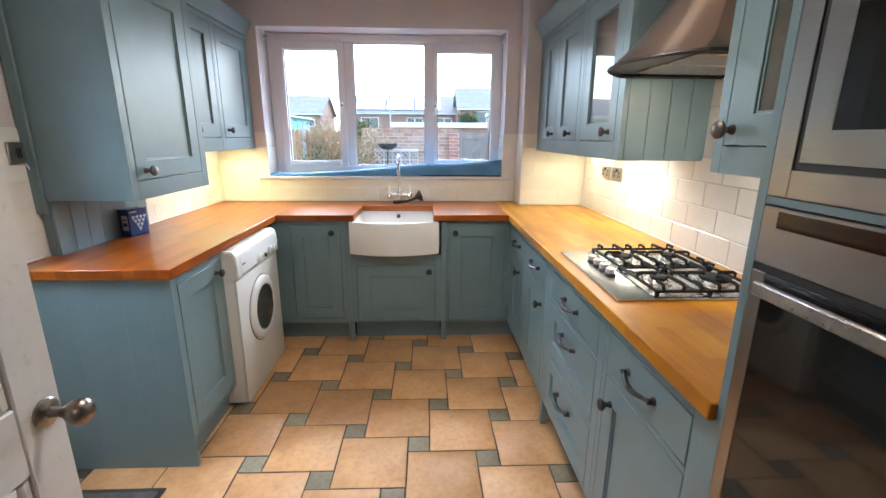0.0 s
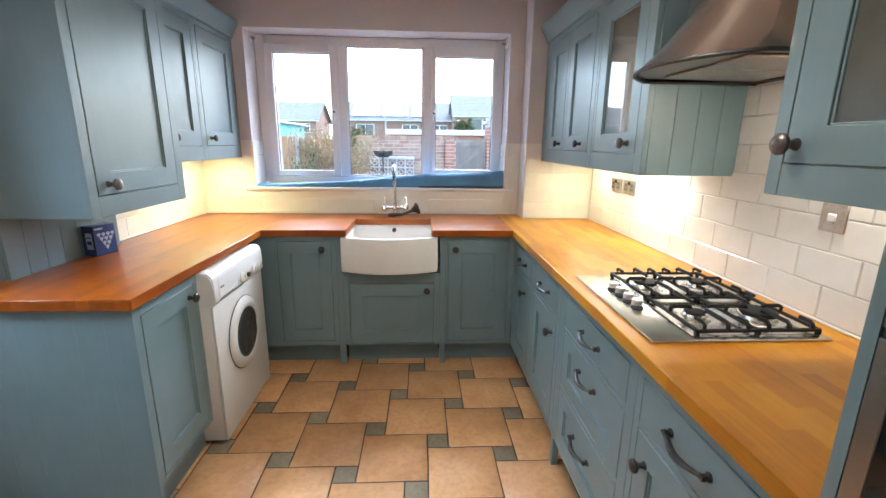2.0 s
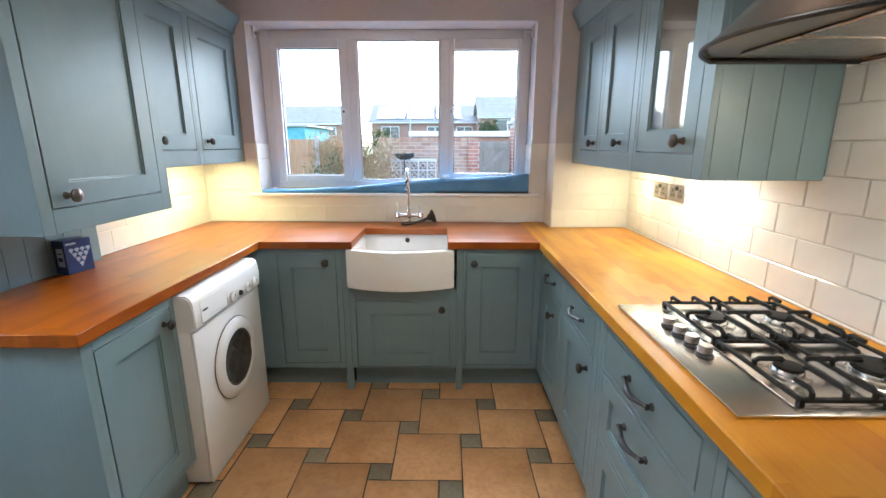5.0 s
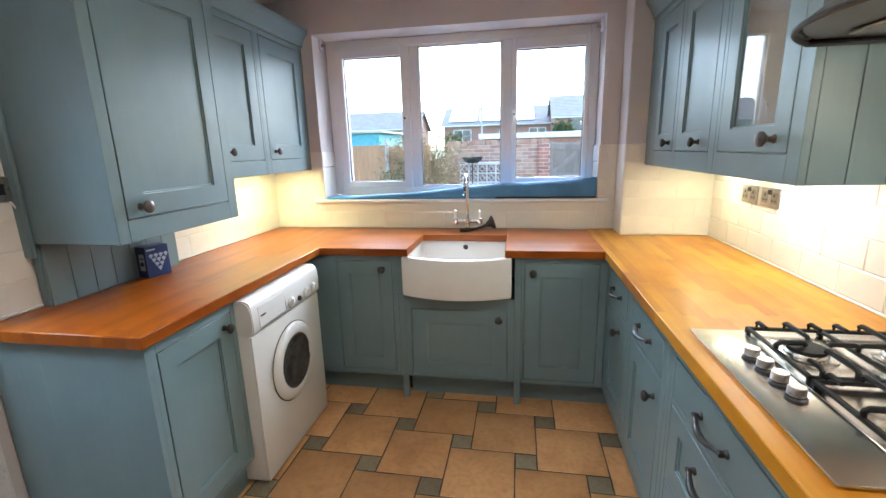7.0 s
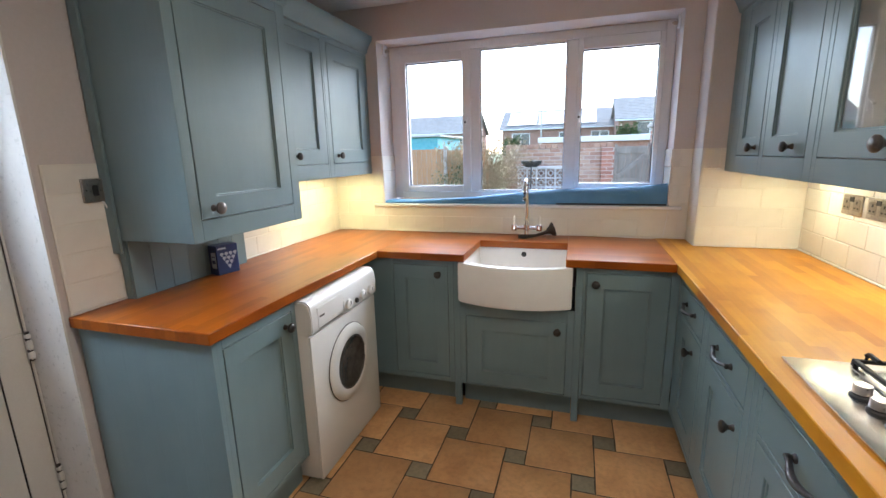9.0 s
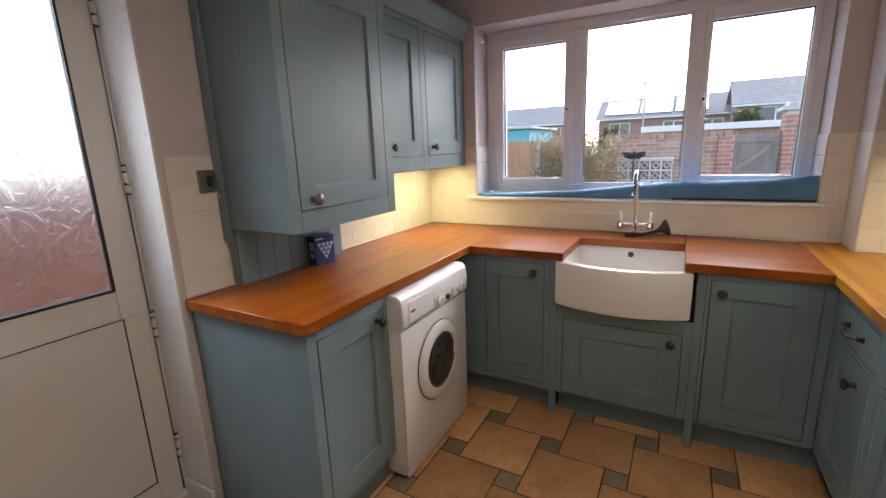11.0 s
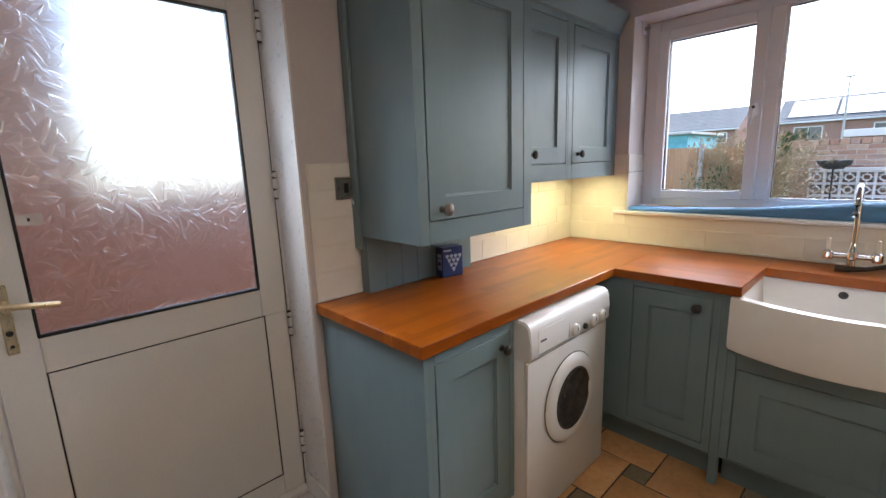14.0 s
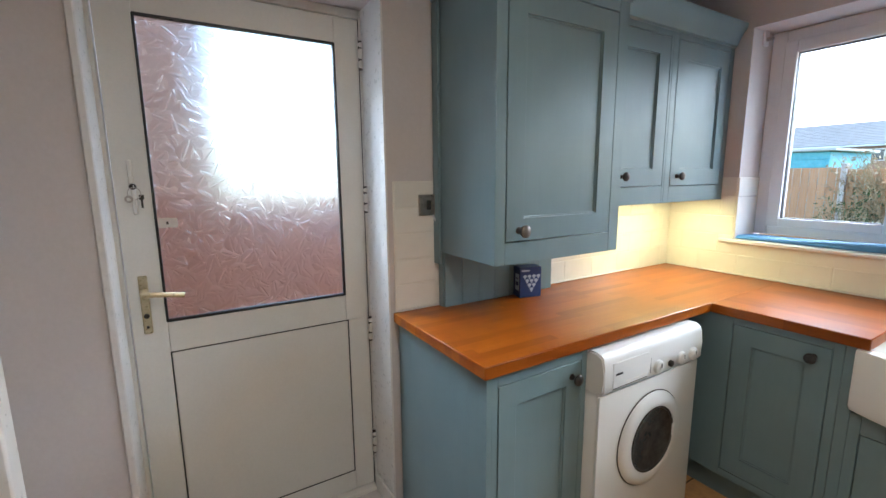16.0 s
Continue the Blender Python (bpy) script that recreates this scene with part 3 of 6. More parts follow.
# rolled-up blue blind lying on the sill
def rolled_blind():
    bm = bmesh.new()
    n, rings = 60, []
    for i in range(n + 1):
        t = i / n
        x = WX0 + 0.012 + (WX1 - WX0 - 0.024) * t
        grow = max(0.0, (t - 0.12) / 0.88)
        h = 0.018 + 0.116 * grow ** 0.95 + 0.006 * math.sin(11 * t + 1) * min(1, 3 * t)
        back = 3.690 - 0.10 * grow
        wob = 0.006 * noise.noise((x * 5, 0, 3))
        prof = [(3.478, 0.002), (3.474, 0.3 * h), (3.480 + wob, 0.75 * h), (3.50, h + wob), (3.54, h * 0.98 + 0.5 * wob), (3.57 + wob, h * (0.8 - 0.25 * grow) + 0.004), (back - 0.01, 0.012 + 0.02 * grow), (back, 0.002)]
        rings.append([bm.verts.new((x, y, WZ0 + z)) for y, z in prof])
    k = len(rings[0])
    for a, b in zip(rings, rings[1:]):
        for j in range(k):
            bm.faces.new((a[j], a[(j + 1) % k], b[(j + 1) % k], b[j]))
    bm.faces.new(rings[0])
    bm.faces.new(rings[-1][::-1])
    bl = thing("roller_blind", pose(0, 0, 0), "blue fabric roller blind lying loosely rolled on the window sill", "blind")
    part("fabric", bm, M_CLOTH, bl, smooth=60)
    part("bottom_bar", B((0.05, WX1 - 0.015, 3.468, 3.474, WZ0 + 0.001, WZ0 + 0.012), bevel=0.001), M_BLACK, bl, "dark bar under the roll")


rolled_blind()


# ---------------------------------------------------------------- cabinet parts
GAP = 0.0025


def knob(parent, x, z, y=0.0, size=1.0, mat=None):
    s = size * 1.2
    prof = [(0.0, 0.0), (0.010 * s, 0.0), (0.0085 * s, 0.004 * s), (0.006 * s, 0.009 * s), (0.0065 * s, 0.014 * s), (0.012 * s, 0.019 * s), (0.0165 * s, 0.024 * s), (0.0165 * s, 0.029 * s), (0.012 * s, 0.0335 * s), (0.0, 0.035 * s)]
    return part("knob", lathe(bmesh.new(), prof, pose(x, y, z, 90), 18), mat or (M_KNOB if size > 1.1 else M_PEWTER), parent, "worn pewter knob")


def bow_handle(parent, x, z, y=0.0, half=0.074):
    bm = bmesh.new()
    pts, rad = [], []
    for i in range(17):
        u = i / 8 - 1
        lift = 0.5 + 0.5 * math.cos(math.pi * u)
        pts.append((x + u * half * 1.06, y - 0.014 - 0.017 * lift ** 0.7, z + 0.005 * abs(u) ** 3 - 0.005 * lift))
        rad.append(0.0062 + 0.0040 * lift + 0.0030 * max(0.0, abs(u) - 0.75) * 4)
    tube(bm, pts, rad, 10, 0.75)
    for s in (-1, 1):
        lathe(bm, [(0, 0), (0.0115, 0), (0.0115, 0.004), (0.008, 0.008), (0.008, 0.014), (0.0095, 0.019), (0, 0.021)], pose(x + s * half * 0.97, y, z + 0.004, 90), 12)
    return part("handle", bm, M_PEWTER, parent, "curved pewter bow handle")


def shaker(parent, x0, x1, z0, z1, stile=0.075, rail=0.078, knob_at=None, handle_at=None, glass=False, name="door", slab=False):
    """An inset door or drawer front, flush with its frame."""
    a, b, c, d = x0 + GAP, x1 - GAP, z0 + GAP, z1 - GAP
    if slab:
        dr = part(name, B((a, b, -0.0005, 0.020, c, d), bevel=0.0022), M_CAB, parent)
    else:
        dr = part(name, ring(bmesh.new(), a, b, c, d, stile, rail, -0.0005, 0.020), M_CAB, parent)
        # small stepped bead round the panel
        i0, i1, k0, k1 = a + stile, b - stile, c + rail, d - rail
        part("bead", ring(bmesh.new(), i0 - 0.0005, i1 + 0.0005, k0 - 0.0005, k1 + 0.0005, 0.0065, 0.0065, 0.0055, 0.014, 0.0015), M_CAB, dr)
        if glass:
            g = part("pane", B((i0, i1, 0.010, 0.014, k0, k1)), M_GLASS, dr, "clear glass pane")
            g.visible_shadow = False
        else:
            part("panel", B((i0 - 0.001, i1 + 0.001, 0.0105, 0.018, k0 - 0.001, k1 + 0.001)), M_CAB, dr)
    if knob_at:
        knob(dr, *knob_at)
    if handle_at:
        bow_handle(dr, *handle_at)
    return dr


def carcass(parent, w, d, z0, z1, lining=None):
    """A hollow box behind the face frame."""
    t = 0.018
    for nm, d_ in (("side_panel", (0.001, t, 0.0225, d, z0, z1)), ("side_panel", (w - t, w - 0.001, 0.0225, d, z0, z1)), ("bottom_panel", (t, w - t, 0.0225, d, z0, z0 + t)), ("top_panel", (t, w - t, 0.0225, d, z1 - t, z1)), ("back_panel", (t, w - t, d - 0.008, d, z0 + t, z1 - t))):
        part(nm, B(d_), lining or M_CAB, parent)


def face_frame(parent, members, th=0.022):
    for a, b, c, d in members:
        part("frame_stile" if d - c > b - a else "frame_rail", B((a, b, 0.0, th, c, d), bevel=0.0012), M_CAB, parent)


def plinth(parent, w, d=0.075, z1=0.143, x0=0.0):
    return part("plinth", B((x0 + 0.001, w - 0.001, d, d + 0.016, 0.0, z1), bevel=0.001), M_CAB, parent)


CB = 0.143     # underside of base units
CT = 0.879     # top of base units

# ---------------------------------------------------------------- back run, facing the doorway
Y0 = 2.828
u = thing("base_cabinet", faces_south(-0.905, Y0), "blue-grey painted base cabinet with one shaker door", "cabinet", "base cabinets")
face_frame(u, [(-0.11, 0.077, CB, CT), (0.410, 0.440, CB, CT), (0.077, 0.410, CB, 0.174), (0.077, 0.410, 0.846, CT)])
carcass(u, 0.440, 0.56, CB, CT)
plinth(u, 0.440, x0=-0.11)
shaker(u, 0.077, 0.410, 0.174, 0.846, knob_at=(0.356, 0.799))

u = thing("sink_cabinet", faces_south(-0.464, Y0), "blue-grey painted sink cabinet on square legs with one low door", "cabinet", "base cabinets")
part("leg", B((0.0, 0.036, 0, 0.03, 0.0, CT), bevel=0.002), M_CAB, u)
part("leg", B((0.653, 0.689, 0, 0.03, 0.0, CT), bevel=0.002), M_CAB, u)
face_frame(u, [(0.036, 0.068, CB, 0.638), (0.616, 0.653, CB, 0.638), (0.068, 0.616, CB, 0.152), (0.068, 0.616, 0.568, 0.638)])
part("body", B((0.036, 0.054, 0.0225, 0.56, CB, 0.60), (0.635, 0.653, 0.0225, 0.56, CB, 0.60), (0.054, 0.635, 0.0225, 0.56, CB, CB + 0.018), (0.054, 0.635, 0.55, 0.56, CB + 0.018, 0.60), (0.054, 0.635, 0.0225, 0.55, 0.594, 0.612)), M_CAB, u)
plinth(u, 0.652, x0=0.037)
shaker(u, 0.068, 0.616, 0.152, 0.568, rail=0.082, stile=0.088, knob_at=(0.568, 0.523))

u = thing("base_cabinet", faces_south(0.226, Y0), "blue-grey painted base cabinet with one shaker door", "cabinet", "base cabinets")
face_frame(u, [(0, 0.014, CB, CT), (0.403, 0.441, CB, CT), (0.014, 0.403, CB, 0.166), (0.014, 0.403, 0.849, CT)])
carcass(u, 0.441, 0.56, CB, CT)
plinth(u, 0.530)
shaker(u, 0.014, 0.403, 0.166, 0.849, stile=0.085, knob_at=(0.058, 0.797))

# ---------------------------------------------------------------- hob run, facing the window's left
XF = 0.668
DRZ0, DRZ1, DOZ0, DOZ1 = 0.702, 0.838, 0.166, 0.684


def drawer_line_unit(y_far, w, l, r, label, knob_x, hx, toe=0.0):
    u = thing("base_cabinet", faces_west(XF, y_far), label, "cabinet", "base cabinets")
    face_frame(u, [(0, l, CB, CT), (w - r, w, CB, CT), (l, w - r, CB, DOZ0), (l, w - r, DOZ1, DRZ0), (l, w - r, DRZ1, CT)])
    carcass(u, w, 0.60, CB, CT)
    plinth(u, w, x0=toe)
    shaker(u, l, w - r, DRZ0, DRZ1, slab=True, name="drawer", handle_at=(hx, 0.768))
    shaker(u, l, w - r, DOZ0, DOZ1, stile=0.07, knob_at=(knob_x, 0.606))
    return u


drawer_line_unit(2.826, 0.456, 0.06, 0.03, "blue-grey painted base cabinet with a drawer over a door", 0.310, 0.235, -0.072)
drawer_line_unit(2.369, 0.484, 0.045, 0.044, "blue-grey painted base cabinet with a drawer over a door", 0.385, 0.235)
u = thing("drawer_cabinet", faces_west(XF, 1.884), "blue-grey painted cabinet with three drawers under the hob", "cabinet", "base cabinets")
W3 = 0.672
part("leg", B((0.0, 0.034, 0, 0.03, 0.0, CT), bevel=0.002), M_CAB, u)
face_frame(u, [(0.034, 0.062, CB, CT), (W3 - 0.05, W3, CB, CT), (0.062, W3 - 0.05, CB, 0.166), (0.062, W3 - 0.05, 0.418, 0.438), (0.062, W3 - 0.05, 0.684, DRZ0), (0.062, W3 - 0.05, DRZ1, CT)])
carcass(u, W3, 0.60, CB, 0.86)
plinth(u, W3, x0=0.034)
shaker(u, 0.062, W3 - 0.05, DRZ0, DRZ1, slab=True, name="drawer", handle_at=(0.335, 0.768))
shaker(u, 0.062, W3 - 0.05, 0.438, 0.684, stile=0.07, rail=0.062, name="drawer", handle_at=(0.335, 0.606))
shaker(u, 0.062, W3 - 0.05, 0.166, 0.418, stile=0.07, rail=0.062, name="drawer", handle_at=(0.335, 0.318))
u = drawer_line_unit(1.211, 0.541, 0.03, 0.07, "blue-grey base cabinet with a drawer over a door beside the oven", 0.085, 0.245)

# ---------------------------------------------------------------- base unit by the back door
XB = -0.930
u = thing("base_cabinet", faces_east(XB, 1.604), "blue-grey painted end cabinet with boarded side and one door", "cabinet", "base cabinets")
face_frame(u, [(0.0202, 0.044, CB, CT), (0.414, 0.440, CB, CT), (0.044, 0.414, CB, 0.166), (0.044, 0.414, 0.838, CT)])
part("body", B((0.022, 0.04, 0.0225, 0.59, CB, CT), (0.422, 0.44, 0.0225, 0.59, CB, CT), (0.04, 0.422, 0.0225, 0.59, CB, CB + 0.018), (0.04, 0.422, 0.0225, 0.59, CT - 0.018, CT), (0.04, 0.422, 0.58, 0.59, CB + 0.018, CT - 0.018)), M_CAB, u)
plinth(u, 0.44, d=0.05, x0=0.022)
for i in range(6):
    a = -0.001 + i * 0.0997
    part("end_board", B((0.0, 0.020, a, a + 0.0995, 0.0, CT), bevel=0.00015), M_CAB, u)
shaker(u, 0.044, 0.414, 0.166, 0.838, stile=0.072, knob_at=(0.366, 0.787))

# ---------------------------------------------------------------- worktops
NX0, NX1, NYB = -0.396, 0.136, 3.215    # cut-out over the sink
w = thing("worktop", pose(0, 0, 0), "oiled orange-brown oak block worktop running round three sides", "worktop")
# left and back tops take the redder oak that has weaker light in its colour
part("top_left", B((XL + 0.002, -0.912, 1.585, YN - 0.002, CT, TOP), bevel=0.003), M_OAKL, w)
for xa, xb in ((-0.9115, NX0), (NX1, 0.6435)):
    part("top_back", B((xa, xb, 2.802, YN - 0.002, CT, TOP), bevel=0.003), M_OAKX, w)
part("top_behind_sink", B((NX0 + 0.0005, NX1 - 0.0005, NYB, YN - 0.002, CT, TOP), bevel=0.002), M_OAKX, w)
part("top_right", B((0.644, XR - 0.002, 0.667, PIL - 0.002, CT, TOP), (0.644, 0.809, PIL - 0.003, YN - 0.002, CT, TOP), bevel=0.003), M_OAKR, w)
sil = bmesh.new()
for a in ((XL + 0.004, XL + 0.014, 1.60, YN - 0.012), (XL + 0.014, 0.80, YN - 0.016, YN - 0.006), (0.81, XR - 0.012, PIL - 0.014, PIL - 0.006), (XR - 0.016, XR - 0.006, 0.67, PIL - 0.006)):
    box(sil, a[0], a[1], a[2], a[3], TOP, TOP + 0.009, bevel=0.003)
part("sealant", sil, M_GLOSS, w, "white sealant bead along the wall")


# ---------------------------------------------------------------- sink
def belfast_sink():
    s = thing("sink", pose(0, 0, 0), "white fireclay butler sink with a bowed front", "sink")
    X0, X1, YB, ZB, ZT = -0.432, 0.172, 3.272, 0.645, 0.876
    n = 24
    front = []
    for i in range(n + 1):
        t = i / n
        front.append((X0 + (X1 - X0) * t, 2.804 - 0.075 * math.sin(math.pi * t) ** 0.85))
    out = front + [(X1, YB), (X0, YB)]
    ins = [(X0 + 0.028 + (X1 - X0 - 0.056) * i / n, 2.835 - 0.072 * math.sin(math.pi * i / n) ** 0.85) for i in range(n + 1)] + [(X1 - 0.028, YB - 0.026), (X0 + 0.028, YB - 0.026)]
    flo = [((x + 0.13) * 0.94 - 0.13, (y - 3.03) * 0.93 + 3.03) for x, y in ins]
    bm = bmesh.new()
    bot = [((x + 0.13) * 0.99 - 0.13, y + (0.006 if k <= n else 0)) for k, (x, y) in enumerate(out)]
    rings = []
    for pts, z in ((bot, ZB + 0.008), (out, ZB + 0.024), (out, ZT - 0.012), ([((x + 0.13) * 0.994 - 0.13, (y - 3.03) * 0.99 + 3.03) for x, y in out], ZT - 0.002), ([((x + 0.13) * 1.008 - 0.13, (y - 3.03) * 1.01 + 3.03) for x, y in ins], ZT), (ins, ZT - 0.012), (flo, 0.665), ([((x + 0.13) * 0.93 - 0.13, (y - 3.03) * 0.9 + 3.03) for x, y in flo], 0.652)):
        rings.append([bm.verts.new((x, y, z)) for x, y in pts])
    k = len(out)
    for a, b in zip(rings, rings[1:]):
        for i in range(k):
            bm.faces.new((a[i], a[(i + 1) % k], b[(i + 1) % k], b[i]))
    bm.faces.new(rings[0][::-1])
    bm.faces.new(rings[-1])
    part("basin", bm, M_CERAMIC, s, smooth=50)
    part("overflow", lathe(bmesh.new(), [(0.008, 0.0), (0.016, 0.0), (0.016, 0.004), (0.009, 0.005), (0.008, 0.0)], pose(-0.125, YB - 0.0275, 0.836, 90), 16), M_PEWTER, s, "dark metal overflow ring")
    part("overflow_hole", lathe(bmesh.new(), [(0, 0), (0.0085, 0), (0.0085, 0.002), (0, 0.002)], pose(-0.125, YB - 0.0275, 0.836, 90), 12), M_BLACK, s, "dark overflow hole")
    part("waste", lathe(bmesh.new(), [(0, 0), (0.042, 0), (0.042, 0.003), (0.03, 0.004), (0.026, 0.001), (0, 0.001)], pose(-0.13, 3.03, 0.6525), 20), M_CHROME, s, "chrome waste")


belfast_sink()


def mixer_tap():
    t = thing("mixer_tap", pose(-0.122, 3.345, TOP), "chrome bridge mixer tap with white ceramic levers", "tap")
    b = bmesh.new()
    lathe(b, [(0, 0), (0.026, 0), (0.026, 0.006), (0.016, 0.012), (0.014, 0.05), (0.020, 0.056), (0.020, 0.084), (0.013, 0.092), (0.011, 0.125), (0.0, 0.125)], Matrix(), 20)
    part("body", b, M_CHROME, t)
    b = bmesh.new()
    tube(b, [(-0.085, 0, 0.066), (0.085, 0, 0.066)], 0.0105, 14)
    for s in (-1, 1):
        lathe(b, [(0, -0.018), (0.017, -0.018), (0.019, -0.012), (0.019, 0.016), (0.012, 0.022), (0.0, 0.022)], pose(0.078 * s, 0, 0.066), 16)
    part("bridge", b, M_CHROME, t)
    sp = [(0, 0, 0.12), (0, 0, 0.30)]
    for i in range(1, 13):
        a = math.pi * i / 12
        sp.append((0, -0.068 + 0.068 * math.cos(a), 0.30 + 0.068 * math.sin(a)))
    sp += [(0, -0.137, 0.262), (0, -0.138, 0.25)]
    part("spout", tube(bmesh.new(), sp, [0.0105] * (len(sp) - 2) + [0.012, 0.0125], 14), M_CHROME, t)
    for s in (-1, 1):
        part("lever", lathe(bmesh.new(), [(0, 0.0), (0.006, 0.0), (0.008, 0.015), (0.009, 0.045), (0.006, 0.056), (0, 0.058)], pose(0.078 * s, -0.002, 0.086, 8), 14), M_IVORY, t, "white ceramic lever")


mixer_tap()


def plunger():
    p = thing("sink_plunger", pose(-0.17, 3.315, TOP), "dark brown rubber sink plunger lying beside the tap", "plunger")
    part("handle", tube(bmesh.new(), [(0, 0, 0.014), (0.04, 0.01, 0.012), (0.10, 0.03, 0.016), (0.15, 0.045, 0.03), (0.18, 0.052, 0.042)], [0.012, 0.014, 0.009, 0.010, 0.014], 12), M_RUBBER, p)
    part("cup", lathe(bmesh.new(), [(0.0, -0.004), (0.018, -0.004), (0.024, 0.012), (0.040, 0.026), (0.046, 0.040), (0.042, 0.040), (0.03, 0.024), (0.0, 0.014)], pose(0.178, 0.050, 0.044, 0, 72, 15), 20), M_RUBBER, p)


plunger()
cab = thing("cable", pose(0, 0, 0), "thin clear cord lying on the worktop by the wall", "cord")
part("cord", tube(bmesh.new(), [(0.70, 3.452, 1.09), (0.69, 3.45, 1.0), (0.68, 3.44, 0.935), (0.62, 3.43, 0.9235), (0.52, 3.44, 0.9235), (0.44, 3.452, 0.9235)], 0.002, 6), M_UPVC, cab)

# ---------------------------------------------------------------- wall cabinets by the back door
CROWN = [(0.0, 0.0), (-0.012, 0.006), (-0.016, 0.022), (-0.034, 0.060), (-0.052, 0.082), (-0.056, 0.108), (0.0, 0.108)]


def crown(parent, w, z, depth, near_end=False, far_end=False):
    """A splayed cornice along the front, and round an open end."""
    bm = bmesh.new()
    for (a, pr) in ((0, None),):
        rings = []
        x0, x1 = 0.0, w
        for end in (0, 1):
            ring = []
            for y, h in CROWN:
                out = -y
                x = (x0 - (out if near_end else 0)) if end == 0 else (x1 + (out if far_end else 0))
                ring.append(bm.verts.new((x, y, z + h)))
            rings.append(ring)
        k = len(CROWN)
        for i in range(k - 1):
            bm.faces.new((rings[0][i], rings[1][i], rings[1][i + 1], rings[0][i + 1]))
        for flag, end, sx in ((near_end, 0, x0), (far_end, 1, x1)):
            back = []
            for y, h in CROWN:
                out = -y
                x = sx + (-out if end == 0 else out) * (1 if flag else 0)
                back.append(bm.verts.new((x, depth, z + h)))
            for i in range(k - 1):
                bm.faces.new((rings[end][i], back[i], back[i + 1], rings[end][i + 1]))
            bm.faces.new(back)
    box(bm, 0.002, w - 0.002, 0.0, depth, z, z + 0.106)
    return part("cornice", bm, M_CAB, parent)


XW = -1.135
bc = thing("wall_cabinet", faces_east(XW, 1.790), "large blue-grey wall cabinet with one shaker door over the worktop", "cabinet", "wall cabinets")
Wb, Zb0, Zb1 = 0.655, 1.157, 2.128
face_frame(bc, [(0, 0.046, Zb0, Zb1), (0.597, Wb, Zb0, Zb1), (0.046, 0.597, Zb0, 1.236), (0.046, 0.597, 2.086, Zb1)])
for nm, d_ in (("side_panel", (0.002, 0.02, 0.0225, 0.398, Zb0 + 0.002, Zb1)), ("side_panel", (Wb - 0.02, Wb - 0.002, 0.0225, 0.398, Zb0 + 0.002, Zb1)), ("bottom_panel", (0.02, Wb - 0.02, 0.0225, 0.398, Zb0 + 0.003, Zb0 + 0.02)), ("top_panel", (0.02, Wb - 0.02, 0.0225, 0.398, Zb1 - 0.018, Zb1)), ("back_panel", (0.02, Wb - 0.02, 0.38, 0.398, Zb0 + 0.02, Zb1 - 0.018))):
    part(nm, B(d_), M_CAB, bc)
part("scribe_strip", B((-0.012, 0.002, 0.355, 0.398, Zb0 - 0.05, Zb1), bevel=0.003), M_CAB, bc)
shaker(bc, 0.046, 0.597, 1.236, 2.086, stile=0.082, rail=0.082, knob_at=(0.108, 1.277, 0.0, 1.15))
crown(bc, Wb, Zb1, 0.398, near_end=True, far_end=True)
bp = thing("boxing_panel", faces_east(-1.480, 1.800), "blue-grey tongue and groove boxing under the wall cabinet", "panel")
for i in range(7):
    a = 0.002 + i * 0.088
    part("board", B((a, a + 0.0868, 0.0, 0.014, TOP + 0.0005, TOP + 0.236), bevel=0.0009), M_CAB, bp)
for xa in (-0.002, 0.602):
    part("end_board", B((xa, xa + 0.016, 0.0145, 0.046, TOP + 0.0005, TOP + 0.236)), M_CAB, bp)

XS = -1.240
sc_ = thing("wall_cabinet", faces_east(XS, 2.447), "blue-grey wall cabinet with two shaker doors by the window", "cabinet", "wall cabinets")
Ws, Zs0, Zs1 = 1.024, 1.331, 2.128
face_frame(sc_, [(0, 0.052, Zs0, Zs1), (0.455, 0.472, Zs0, Zs1), (0.4725, 0.515, Zs0, Zs1), (0.985, Ws, Zs0, Zs1), (0.052, 0.455, Zs0, 1.413), (0.515, 0.985, Zs0, 1.413), (0.052, 0.455, 2.100, Zs1), (0.515, 0.985, 2.100, Zs1)])
carcass(sc_, Ws, 0.293, Zs0 + 0.012, Zs1)
shaker(sc_, 0.052, 0.455, 1.413, 2.100, stile=0.082, rail=0.082, knob_at=(0.135, 1.461))
shaker(sc_, 0.515, 0.985, 1.413, 2.100, stile=0.076, rail=0.082, knob_at=(0.572, 1.461))
crown(sc_, Ws, Zs1, 0.293)

# ---------------------------------------------------------------- wall cabinets on the hob side
XQ = 0.920
Zq0, Zq1 = 1.333, 2.100
q = thing("wall_cabinet", faces_west(XQ, PIL - 0.002), "blue-grey wall cabinet with two shaker doors beside the pier", "cabinet", "wall cabinets")
Wq = 0.914
face_frame(q, [(0.066, 0.155, Zq0, Zq1), (0.450, 0.490, Zq0, Zq1), (0.862, Wq, Zq0, Zq1), (0.155, 0.450, Zq0, 1.413), (0.490, 0.862, Zq0, 1.413), (0.155, 0.450, 2.072, Zq1), (0.490, 0.862, 2.072, Zq1), (0, 0.066, Zq0, Zq1)])
carcass(q, Wq, 0.384, Zq0 + 0.012, Zq1)
shaker(q, 0.155, 0.450, 1.413, 2.072, stile=0.062, rail=0.078, knob_at=(0.400, 1.452))
shaker(q, 0.490, 0.862, 1.413, 2.072, stile=0.070, rail=0.078, knob_at=(0.760, 1.452))
crown(q, Wq, Zq1, 0.384)
q = thing("wall_cabinet", faces_west(XQ, PIL - 0.918), "blue-grey wall cabinet with one glazed shaker door", "cabinet", "wall cabinets")
Wg = 0.522
